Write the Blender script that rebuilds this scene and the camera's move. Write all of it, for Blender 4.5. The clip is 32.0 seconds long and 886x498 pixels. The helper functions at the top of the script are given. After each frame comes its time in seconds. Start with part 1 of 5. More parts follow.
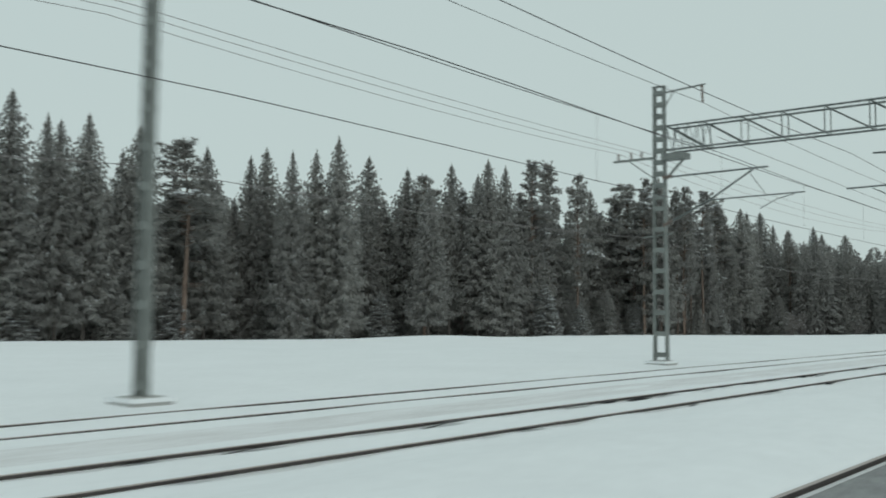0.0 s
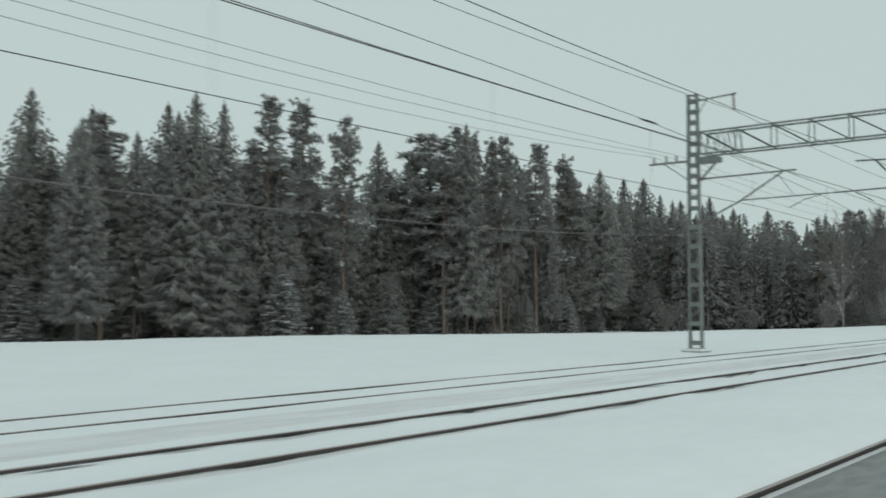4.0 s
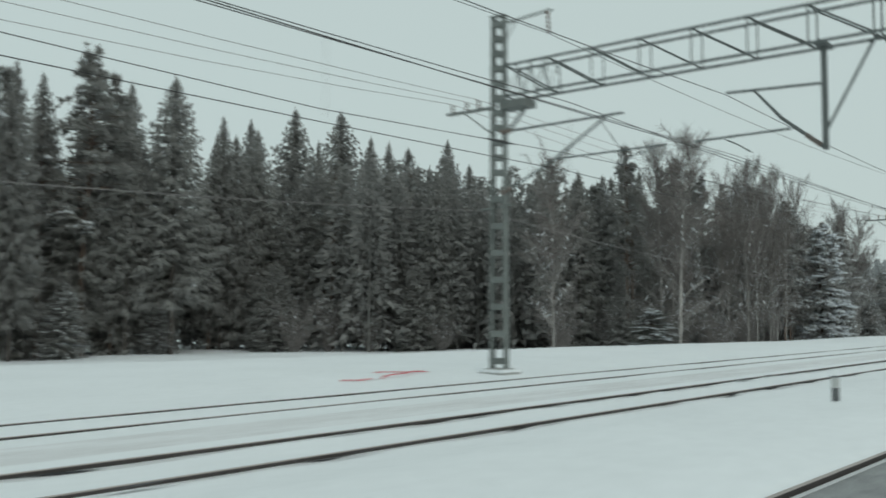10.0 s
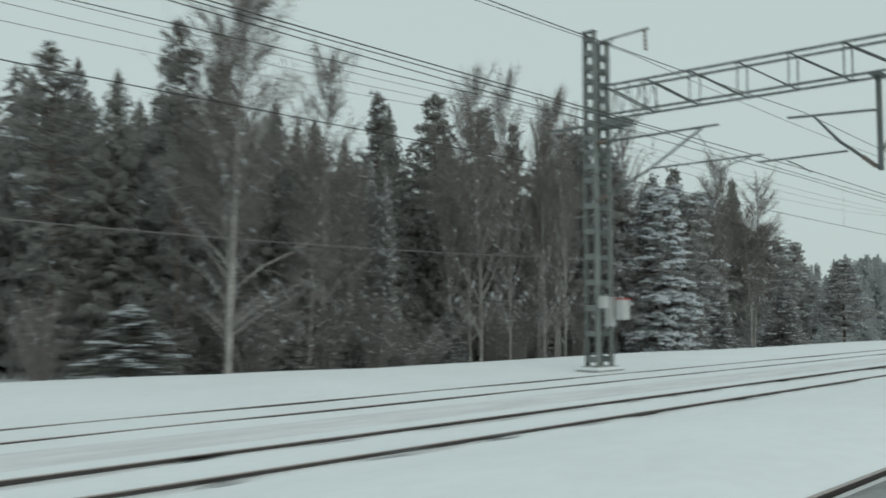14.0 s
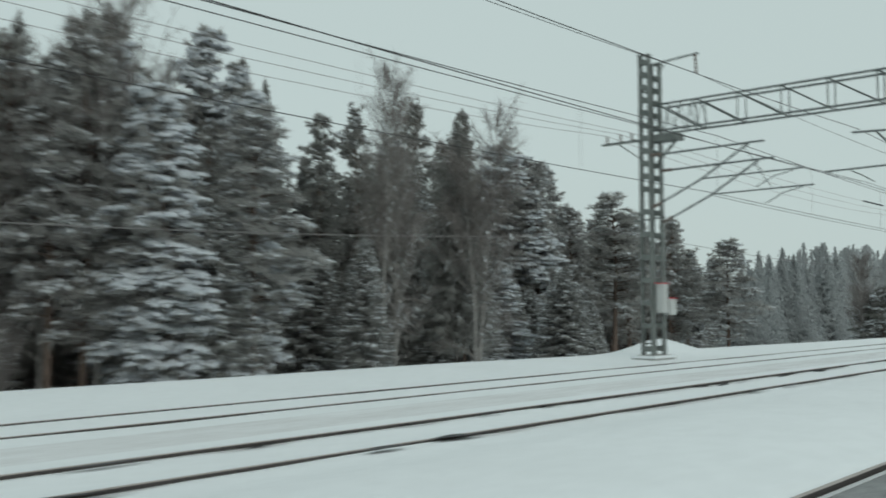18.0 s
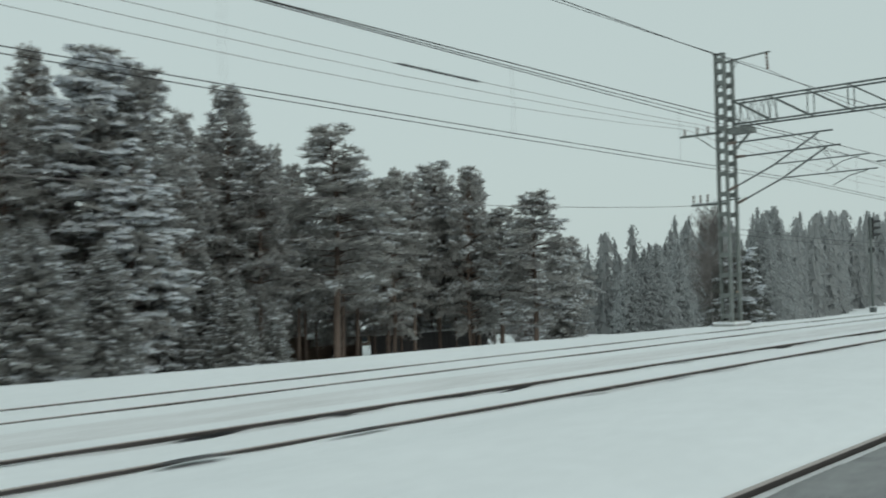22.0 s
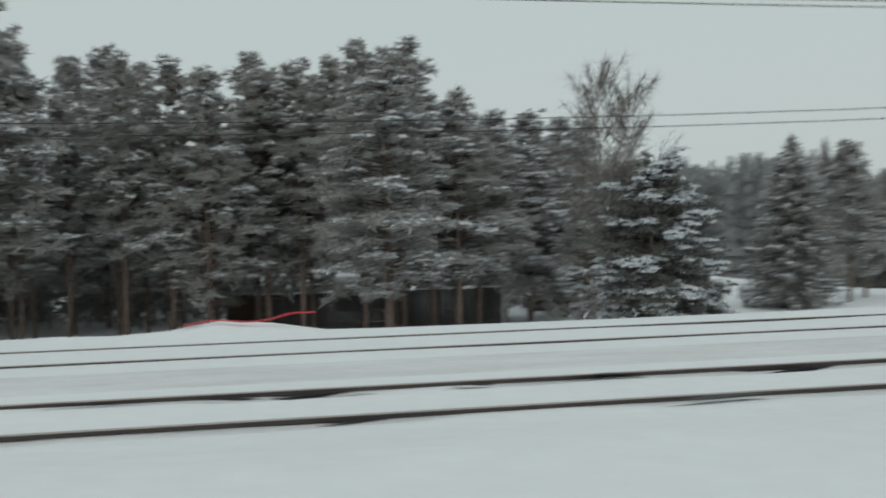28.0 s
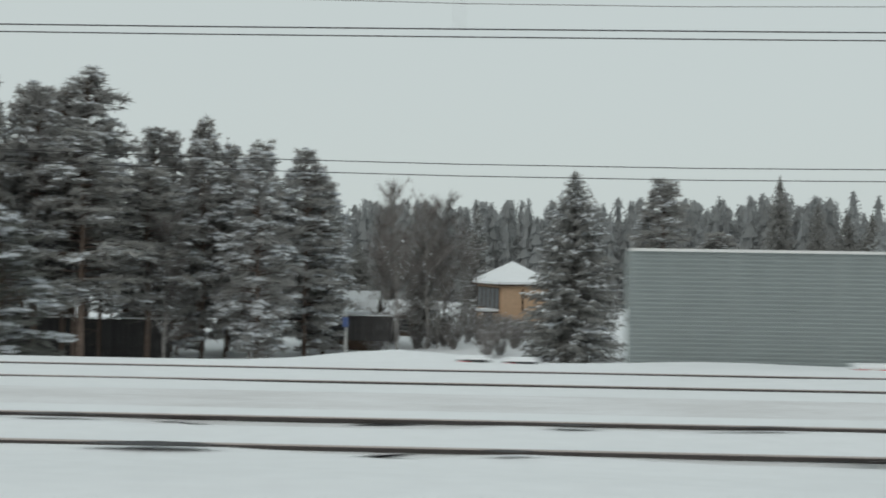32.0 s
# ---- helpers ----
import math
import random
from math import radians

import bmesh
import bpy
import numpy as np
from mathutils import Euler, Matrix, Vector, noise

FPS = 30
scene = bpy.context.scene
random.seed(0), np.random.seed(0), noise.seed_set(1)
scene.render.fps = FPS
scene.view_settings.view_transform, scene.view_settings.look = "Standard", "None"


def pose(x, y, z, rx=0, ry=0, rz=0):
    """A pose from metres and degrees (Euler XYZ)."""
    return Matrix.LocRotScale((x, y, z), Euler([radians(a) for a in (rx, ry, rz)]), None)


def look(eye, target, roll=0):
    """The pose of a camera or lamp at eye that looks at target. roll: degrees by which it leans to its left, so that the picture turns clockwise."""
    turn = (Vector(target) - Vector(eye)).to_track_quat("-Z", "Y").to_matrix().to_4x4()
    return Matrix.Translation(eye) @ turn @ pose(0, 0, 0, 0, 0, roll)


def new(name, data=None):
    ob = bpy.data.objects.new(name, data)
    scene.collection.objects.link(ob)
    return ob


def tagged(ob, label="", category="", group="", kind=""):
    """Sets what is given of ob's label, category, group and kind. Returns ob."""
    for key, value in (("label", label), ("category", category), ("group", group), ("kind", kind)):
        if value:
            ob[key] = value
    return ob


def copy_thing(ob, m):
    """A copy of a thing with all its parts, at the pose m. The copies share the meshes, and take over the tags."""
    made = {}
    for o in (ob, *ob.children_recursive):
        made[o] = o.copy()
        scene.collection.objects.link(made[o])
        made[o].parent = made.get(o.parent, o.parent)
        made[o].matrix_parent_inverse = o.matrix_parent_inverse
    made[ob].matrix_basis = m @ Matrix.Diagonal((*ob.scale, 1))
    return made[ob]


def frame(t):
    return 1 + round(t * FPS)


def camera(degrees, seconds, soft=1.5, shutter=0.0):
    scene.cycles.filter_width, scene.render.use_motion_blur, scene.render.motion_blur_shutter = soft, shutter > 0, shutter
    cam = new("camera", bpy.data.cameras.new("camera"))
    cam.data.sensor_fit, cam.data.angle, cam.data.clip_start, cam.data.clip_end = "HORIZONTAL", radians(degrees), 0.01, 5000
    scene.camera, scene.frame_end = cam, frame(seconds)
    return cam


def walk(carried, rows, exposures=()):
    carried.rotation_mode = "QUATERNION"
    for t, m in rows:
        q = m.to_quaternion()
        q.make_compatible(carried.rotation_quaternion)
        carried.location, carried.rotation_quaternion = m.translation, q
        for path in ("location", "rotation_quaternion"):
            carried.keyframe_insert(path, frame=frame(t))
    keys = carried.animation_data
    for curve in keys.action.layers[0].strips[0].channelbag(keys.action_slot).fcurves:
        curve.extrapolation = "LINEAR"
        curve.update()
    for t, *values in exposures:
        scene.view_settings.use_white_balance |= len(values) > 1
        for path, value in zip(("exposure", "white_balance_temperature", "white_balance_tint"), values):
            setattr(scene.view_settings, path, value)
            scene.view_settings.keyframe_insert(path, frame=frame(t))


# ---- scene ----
# ---------- camera ----------
# seconds, metres along the line, yaw from square-on towards the line, pitch, lean
PATH = (
    (0.0, 0.03, 50.45, 3.99, 0.43), (0.5, 4.61, 50.24, 4.33, 0.46), (1.0, 9.30, 50.77, 3.74, 0.49), (1.5, 14.07, 50.25, 3.83, 0.51), 
    (2.0, 18.90, 50.04, 4.20, 0.14), (2.5, 23.78, 50.05, 4.14, 0.24), (3.0, 28.82, 50.41, 3.81, 0.05), (3.5, 34.03, 50.76, 3.60, -0.01), 
    (4.0, 39.37, 50.92, 3.54, 0.07), (4.5, 44.72, 50.73, 3.67, 0.41), (5.0, 49.98, 50.02, 4.00, 0.59), (5.5, 55.12, 49.85, 4.09, 0.36), 
    (6.0, 60.13, 50.59, 4.07, -0.20), (6.5, 65.06, 50.71, 3.75, -0.34), (7.0, 69.94, 50.99, 3.75, -0.10), (7.5, 74.77, 50.06, 3.86, -0.31), 
    (8.0, 79.59, 50.01, 4.02, 0.05), (8.5, 84.45, 50.39, 3.94, -0.19), (9.0, 89.39, 50.52, 3.89, -0.19), (9.5, 94.41, 50.15, 3.85, 0.19), 
    (10.0, 99.47, 50.20, 3.80, 0.16), (10.5, 104.52, 50.17, 3.66, 0.18), (11.0, 109.52, 49.98, 3.88, -0.04), (11.5, 114.47, 49.64, 3.85, -0.16), 
    (12.0, 119.33, 49.00, 3.70, -0.03), (12.5, 124.04, 48.77, 3.80, -0.03), (13.0, 128.59, 48.70, 3.83, 0.07), (13.5, 133.06, 48.43, 3.92, -0.23), 
    (14.0, 137.59, 48.37, 3.87, -0.05), (14.5, 142.19, 48.70, 3.81, -0.35), (15.0, 146.83, 48.67, 3.68, 0.13), (15.5, 151.40, 48.30, 3.67, 0.19), 
    (16.0, 155.93, 47.95, 3.72, 0.05), (16.5, 160.43, 47.69, 3.79, -0.00), (17.0, 164.92, 47.61, 3.82, -0.07), (17.5, 169.38, 47.79, 3.75, -0.25), 
    (18.0, 173.81, 48.32, 3.55, -0.12), (18.5, 178.22, 48.80, 3.27, 0.02), (19.0, 182.67, 49.44, 3.35, -0.69), (19.5, 187.14, 48.35, 2.55, -1.88), 
    (20.0, 191.68, 49.02, 2.78, -0.94), (20.5, 196.22, 48.95, 2.13, -1.41), (21.0, 200.79, 48.96, 1.40, -0.68), (21.5, 205.35, 48.50, 1.34, -0.58), 
    (22.0, 209.93, 47.99, 2.18, -1.18), (22.5, 214.52, 47.78, 2.63, -1.14), (23.0, 219.13, 47.64, 2.84, -1.04), (23.5, 223.73, 47.16, 3.08, -1.27), 
    (24.0, 228.32, 46.70, 3.24, -1.28), (24.5, 232.97, 46.30, 3.23, -1.28), (25.0, 237.75, 45.30, 3.02, -0.30), (25.5, 242.68, 42.90, 2.63, 0.01), 
    (26.0, 247.70, 38.90, 2.18, 0.60), (26.5, 252.59, 33.17, 1.90, 1.48), (27.0, 257.17, 28.59, 1.17, 1.25), (27.25, 259.35, 25.40, 1.55, 0.98), (27.5, 261.45, 21.40, 0.20, 0.60), 
    (27.65, 262.80, 18.20, -0.74, 0.10), (28.0, 265.88, 10.62, -1.61, -1.28), (28.5, 270.28, 5.86, -2.03, -0.69), (29.0, 274.41, 4.12, -0.91, 0.23), (29.5, 278.57, 2.78, -0.59, 0.61), 
    (30.0, 282.84, -0.61, -0.78, 1.10), (30.5, 287.08, -1.84, -0.27, 1.13), (31.0, 291.18, -2.35, 0.11, 1.31), (31.5, 295.08, -2.14, 0.18, 0.89), 
    (32.0, 298.85, -1.80, 0.46, 0.89),
)
EYE = 1.749
LENS = 49.9


def heading(x, yaw, pitch, lean):
    a, b = radians(yaw), radians(pitch)
    eye = Vector((x, 0, EYE))
    return look(eye, eye + Vector((math.sin(a) * math.cos(b), math.cos(a) * math.cos(b), math.sin(b))), lean)


cam = camera(LENS, 32.0, 1.75, 0.85)
walk(cam, [(t, heading(x, a, b, c)) for t, x, a, b, c in PATH],
     exposures=[(0.0, -0.12, 6300, 3), (24.5, -0.12, 6300, 3), (27.0, -0.2, 6400, 7), (28.5, -0.22, 6450, 9), (30.0, -0.1, 6450, 9), (32.0, -0.08, 6500, 10)])

# ---------- sky and light ----------
world = bpy.data.worlds.new("overcast")
world.use_nodes = True
scene.world = world
wn, wl = world.node_tree.nodes, world.node_tree.links
sky = wn.new("ShaderNodeTexSky")
sky.sky_type, sky.sun_disc = "NISHITA", False
sky.sun_elevation, sky.sun_rotation = radians(24), radians(200)
sky.air_density, sky.dust_density = 1.0, 4.0
cloud = wn.new("ShaderNodeMix")
cloud.data_type = "RGBA"
cloud.inputs["Factor"].default_value = 0.94
cloud.inputs["B"].default_value = (6.05, 6.75, 6.65, 1)
wl.new(sky.outputs["Color"], cloud.inputs["A"])
wl.new(cloud.outputs["Result"], wn["Background"].inputs["Color"])
wn["Background"].inputs["Strength"].default_value = 0.1
sun = new("sun", bpy.data.lights.new("sun", "SUN"))
sun.data.energy, sun.data.angle, sun.data.color = 0.5, radians(40), (1.0, 0.97, 0.93)
sun.matrix_basis = look((0, 0, 50), (20, 60, 0)) @ pose(0, 0, 0)

# ---------- plan ----------
TRACK_NEAR, TRACK_FAR, GAUGE = 9.474, 13.971, 1.52
X_MIN, X_MAX = -40.0, 470.0
MAST_Y = 16.4
# place along the line and number of legs
MASTS = ((10.7, 0), (32.7, 1), (75.8, 1), (121.7, 1), (162.7, 2), (203.1, 2), (244.7, 2), (281.0, 2), (325.0, 2))
EDGE = ((-40, 60), (20, 56), (50, 46), (80, 43), (95, 34), (105, 31), (125, 26.5), (147, 24), (160, 21.5), (183, 20.2), (200, 19.2), (226, 17.6), (240, 16.9), (330, 16.9), (470, 19))
DROP = ((-40, 1.0), (100, 1.2), (150, 1.0), (190, 1.6), (225, 2.6), (250, 3.8), (280, 4.6), (330, 5.0), (470, 5.0))
FALL = ((-40, 14.0), (100, 14.0), (160, 8.0), (225, 9.0), (250, 14.0), (470, 22.0))
SWELL = ((-40, 0.08), (150, 0.08), (215, 0.05), (240, 0.0), (255, -0.14), (330, -0.15), (470, 0.0))
# heaps of cleared snow: x, y, height, half lengths
HEAPS = ((207.5, 18.6, 0.48, 1.7, 1.0), (206.0, 18.2, 0.12, 2.2, 1.0), (262.8, 16.8, 0.16, 0.4, 0.5), (261.2, 17.1, 0.06, 0.9, 0.7), (265.2, 16.9, 0.24, 1.0, 0.8), (266.3, 16.8, 0.10, 0.3, 0.5), (297.5, 17.2, 0.24, 1.7, 0.8), (303.0, 17.3, 0.08, 1.8, 0.7), (52.0, 44.0, 0.25, 8, 2.0))


# ---------- materials ----------
def mat(name, base=(0.5, 0.5, 0.5), rough=0.6, metal=0.0, var=0.25, scale=3.0, bump=0.15, second=None, rnd=0.0, dust_haze=0.0, stretch=None, thin=0.0):
    """A principled surface with two scales of mottling, grain relief and, per piece, a random shift."""
    m = bpy.data.materials.new(name)
    m.use_nodes = True
    nt = m.node_tree
    n, l = nt.nodes, nt.links
    b = n["Principled BSDF"]
    b.inputs["Roughness"].default_value = rough
    b.inputs["Metallic"].default_value = metal
    tc = n.new("ShaderNodeTexCoord")
    big = n.new("ShaderNodeTexNoise")
    big.inputs["Scale"].default_value = scale
    big.inputs["Detail"].default_value = 3
    fine = n.new("ShaderNodeTexNoise")
    fine.inputs["Scale"].default_value = scale * 11
    fine.inputs["Detail"].default_value = 2
    where = tc.outputs["Object"]
    if stretch:
        squeeze = n.new("ShaderNodeMapping")
        squeeze.inputs["Scale"].default_value = stretch
        l.new(where, squeeze.inputs["Vector"])
        where = squeeze.outputs["Vector"]
    for t in (big, fine):
        l.new(where, t.inputs["Vector"])
    add = n.new("ShaderNodeMath")
    add.operation = "ADD"
    l.new(big.outputs["Fac"], add.inputs[0])
    l.new(fine.outputs["Fac"], add.inputs[1])
    ramp = n.new("ShaderNodeMapRange")
    ramp.inputs["From Min"].default_value = 0.7
    ramp.inputs["From Max"].default_value = 1.3
    l.new(add.outputs[0], ramp.inputs["Value"])
    mix = n.new("ShaderNodeMix")
    mix.data_type = "RGBA"
    second = second or tuple(c * (1 - var) for c in base)
    mix.inputs["A"].default_value = (*second, 1)
    mix.inputs["B"].default_value = (*[min(1, c * (1 + var * 0.4)) for c in base], 1)
    l.new(ramp.outputs[0], mix.inputs["Factor"])
    out = mix.outputs["Result"]
    if rnd:
        info = n.new("ShaderNodeObjectInfo")
        hsv = n.new("ShaderNodeHueSaturation")
        mr = n.new("ShaderNodeMapRange")
        mr.inputs["To Min"].default_value = 1 - rnd
        mr.inputs["To Max"].default_value = 1 + rnd
        l.new(info.outputs["Random"], mr.inputs["Value"])
        l.new(mr.outputs[0], hsv.inputs["Value"])
        l.new(out, hsv.inputs["Color"])
        out = hsv.outputs["Color"]
    # pale mix: snow dust plus haze painted into the needle colour
    if dust_haze:
        rime_haze = n.new("ShaderNodeTexNoise")
        rime_haze.inputs["Scale"].default_value = 2.4
        rime_haze.inputs["Detail"].default_value = 5
        l.new(tc.outputs["Object"], rime_haze.inputs["Vector"])
        cut = n.new("ShaderNodeMapRange")
        cut.inputs["From Min"].default_value = 0.34
        cut.inputs["From Max"].default_value = 0.68
        cut.inputs["To Min"].default_value = dust_haze * 0.6
        cut.inputs["To Max"].default_value = dust_haze
        l.new(rime_haze.outputs["Fac"], cut.inputs["Value"])
        frost_haze = n.new("ShaderNodeMix")
        frost_haze.data_type = "RGBA"
        frost_haze.inputs["B"].default_value = (0.775, 0.76, 0.76, 1)
        l.new(cut.outputs[0], frost_haze.inputs["Factor"])
        l.new(out, frost_haze.inputs["A"])
        out = frost_haze.outputs["Result"]
    l.new(out, b.inputs["Base Color"])
    if thin:
        through_light, both = n.new("ShaderNodeBsdfTranslucent"), n.new("ShaderNodeMixShader")
        l.new(out, through_light.inputs["Color"])
        both.inputs["Fac"].default_value = thin
        l.new(b.outputs["BSDF"], both.inputs[1])
        l.new(through_light.outputs["BSDF"], both.inputs[2])
        l.new(both.outputs["Shader"], n["Material Output"].inputs["Surface"])
    if bump:
        bp = n.new("ShaderNodeBump")
        bp.inputs["Strength"].default_value = bump
        bp.inputs["Distance"].default_value = 0.05
        l.new(fine.outputs["Fac"], bp.inputs["Height"])
        l.new(bp.outputs["Normal"], b.inputs["Normal"])
    return m


SNOW = mat("fresh_snow", (0.84, 0.86, 0.88), 0.75, 0, 0.05, 0.35, 0.35)
SNOW_TRACK = mat("trodden_snow", (0.80, 0.81, 0.83), 0.8, 0, 0.10, 1.1, 0.5, second=(0.64, 0.635, 0.64), stretch=(0.45, 2.0, 1.0))
TREE_SNOW = mat("snow_on_branches", (0.82, 0.84, 0.87), 0.8, 0, 0.12, 1.2, 0, thin=0.4)
# snow dust on needles, raised to paint in haze; least on the near pine
NEEDLE_S = mat("spruce_needles", (0.152, 0.152, 0.132), 0.85, 0, 0.3, 0.7, 0, rnd=0.20, dust_haze=0.38, thin=0.48)
NEEDLE_W = mat("young_pine_needles", (0.110, 0.115, 0.095), 0.85, 0, 0.3, 0.7, 0, rnd=0.1, dust_haze=0.20, thin=0.4)
NEEDLE_P = mat("pine_needles", (0.180, 0.176, 0.152), 0.85, 0, 0.3, 0.7, 0, rnd=0.22, dust_haze=0.57, thin=0.48)
BARK_P = mat("pine_bark", (0.185, 0.135, 0.11), 0.9, 0, 0.4, 2.2, 0.6, rnd=0.2)
BARK_S = mat("spruce_bark", (0.12, 0.105, 0.095), 0.9, 0, 0.4, 2.2, 0.6, rnd=0.2)
BARK_B = mat("birch_bark", (0.37, 0.35, 0.335), 0.85, 0, 0.55, 1.6, 0.4, rnd=0.15)
BUSH = mat("rimed_bush_twigs", (0.26, 0.24, 0.232), 0.9, 0, 0.3, 1.5, 0, rnd=0.2)
TWIG = mat("bare_twigs", (0.200, 0.178, 0.170), 0.9, 0, 0.3, 1.5, 0, rnd=0.2)
RAIL_TOP = mat("worn_rail_head", (0.46, 0.40, 0.38), 0.45, 0.6, 0.2, 2.0, 0.05)
RAIL_SIDE = mat("rusty_rail_web", (0.062, 0.053, 0.050), 0.85, 0.1, 0.35, 3.0, 0.3)
# dark tone painted for the shade in snow pits beside the rails
PIT_SHADE = mat("pit_shade", (0.10, 0.10, 0.105), 0.95, 0, 0.4, 5.0, 0.8)
MAST = mat("galvanised_mast_steel", (0.20, 0.215, 0.205), 0.6, 0.25, 0.25, 2.5, 0.1, rnd=0.1)
BEAM = mat("beam_steel", (0.13, 0.145, 0.142), 0.6, 0.25, 0.25, 2.5, 0.1)
CONCRETE = mat("mast_foot_concrete", (0.42, 0.42, 0.41), 0.9, 0, 0.2, 3.0, 0.4)
WIRE = mat("weathered_copper_wire", (0.045, 0.042, 0.042), 0.5, 0.4, 0.1, 2.0, 0)
PALE_WIRE = mat("aluminium_wire", (0.22, 0.20, 0.20), 0.5, 0.4, 0.1, 2.0, 0)
INSUL = mat("brown_insulator", (0.16, 0.12, 0.10), 0.35, 0, 0.2, 3.0, 0)
GREYBOX = mat("grey_painted_box", (0.52, 0.53, 0.52), 0.55, 0, 0.1, 3.0, 0.05)
BLACK = mat("black_paint", (0.025, 0.026, 0.028), 0.6, 0, 0.2, 4.0, 0.05)
POST_DARK = mat("worn_dark_post_paint", (0.13, 0.135, 0.14), 0.7, 0, 0.35, 6.0, 0.1)
RED = mat("red_white_tape_red", (0.55, 0.03, 0.05), 0.6, 0, 0.15, 4.0, 0)
WHITE = mat("white_paint", (0.75, 0.75, 0.74), 0.6, 0, 0.08, 4.0, 0.05)
FENCE = mat("dark_board_fence", (0.045, 0.042, 0.042), 0.85, 0, 0.35, 2.5, 0.3, rnd=0.25)
TIMBER = mat("yellow_timber_wall", (0.60, 0.405, 0.265), 0.75, 0, 0.15, 3.0, 0.15)
BROWN = mat("brown_timber", (0.10, 0.065, 0.045), 0.8, 0, 0.3, 3.0, 0.2)
GLASS = mat("dark_window_glass", (0.03, 0.035, 0.04), 0.12, 0, 0.2, 1.0, 0)
BARRIER = mat("grey_green_sheet_steel", (0.30, 0.335, 0.335), 0.5, 0.15, 0.10, 1.5, 0.03, rnd=0.04)
# far needles: distance haze painted into the pale base colour
FAR_WOOD = mat("hazed_far_needles", (0.43, 0.445, 0.45), 0.9, 0, 0.10, 0.5, 0, rnd=0.10, dust_haze=0.12, thin=0.5)


# ---------- mesh helpers ----------
def mesh_from(name, verts, faces, material, smooth=False):
    me = bpy.data.meshes.new(name)
    me.from_pydata([tuple(v) for v in verts], [], [tuple(f) for f in faces])
    me.materials.append(material)
    if smooth:
        me.polygons.foreach_set("use_smooth", [True] * len(me.polygons))
    me.update()
    return me


def tri_mesh(name, v, material):
    """A mesh of loose triangles from an array (n, 3, 3)."""
    v = np.asarray(v, dtype=np.float32).reshape(-1, 3)
    me = bpy.data.meshes.new(name)
    k = len(v)
    me.vertices.add(k)
    me.vertices.foreach_set("co", v.ravel())
    me.loops.add(k)
    me.loops.foreach_set("vertex_index", np.arange(k, dtype=np.int32))
    me.polygons.add(k // 3)
    me.polygons.foreach_set("loop_start", np.arange(0, k, 3, dtype=np.int32))
    me.polygons.foreach_set("loop_total", np.full(k // 3, 3, dtype=np.int32))
    me.materials.append(material)
    me.update()
    me.validate()
    return me


class Build:
    """Collects boxes, tubes and prisms into one mesh."""

    def __init__(self):
        self.v, self.f = [], []

    def box(self, lo, hi, m=None):
        k = len(self.v)
        for x in (lo[0], hi[0]):
            for y in (lo[1], hi[1]):
                for z in (lo[2], hi[2]):
                    p = Vector((x, y, z))
                    self.v.append(m @ p if m else p)
        for a in ((0, 1, 3, 2), (4, 6, 7, 5), (0, 4, 5, 1), (2, 3, 7, 6), (0, 2, 6, 4), (1, 5, 7, 3)):
            self.f.append([k + i for i in a])
        return self

    def tube(self, pts, radii, sides=6, cap=True):
        pts = [Vector(p) for p in pts]
        if not isinstance(radii, (list, tuple)):
            radii = [radii] * len(pts)
        k = len(self.v)
        for i, p in enumerate(pts):
            d = (pts[min(i + 1, len(pts) - 1)] - pts[max(i - 1, 0)]).normalized()
            a = d.cross(Vector((0, 0, 1)) if abs(d.z) < 0.9 else Vector((1, 0, 0))).normalized()
            b = d.cross(a)
            for j in range(sides):
                t = 2 * math.pi * j / sides
                self.v.append(p + (a * math.cos(t) + b * math.sin(t)) * radii[i])
        for i in range(len(pts) - 1):
            for j in range(sides):
                q = (j + 1) % sides
                self.f.append([k + i * sides + j, k + i * sides + q, k + (i + 1) * sides + q, k + (i + 1) * sides + j])
        if cap:
            self.f.append([k + j for j in range(sides)][::-1])
            self.f.append([k + (len(pts) - 1) * sides + j for j in range(sides)])
        return self

    def prism(self, profile, x0, x1):
        """A profile in y, z drawn along x."""
        k, n = len(self.v), len(profile)
        for x in (x0, x1):
            for y, z in profile:
                self.v.append(Vector((x, y, z)))
        for j in range(n):
            q = (j + 1) % n
            self.f.append([k + j, k + n + j, k + n + q, k + q])
        self.f.append([k + j for j in range(n)])
        self.f.append([k + n + j for j in range(n)][::-1])
        return self

    def mesh(self, name, material, smooth=False):
        return mesh_from(name, self.v, self.f, material, smooth)


def part(name, b, material, parent, label="", smooth=False):
    """Links a Build or a mesh as one mesh object under a thing or a part."""
    me = b.mesh(name, material, smooth) if isinstance(b, Build) else b
    ob = new(name, me)
    ob.parent = parent
    if label:
        tagged(ob, label)
    return ob


def thing(name, at=(0, 0, 0), label="", category="", group="", kind=""):
    ob = new(name)
    ob.empty_display_size = 0.3
    ob.matrix_basis = Matrix.Translation(at)
    return tagged(ob, label, category, group, kind)


def solid(name, b, material, label="", category="", group="", kind="", at=(0, 0, 0), smooth=False):
    ob = new(name, b.mesh(name, material, smooth) if isinstance(b, Build) else b)
    ob.matrix_basis = Matrix.Translation(at)
    return tagged(ob, label, category, group, kind)


# ---------- ground ----------
def smooth_step(a, b, x):
    t = min(1, max(0, (x - a) / (b - a)))
    return t * t * (3 - 2 * t)


def lerp_table(table, x):
    return float(np.interp(x, [a for a, _ in table], [b for _, b in table]))


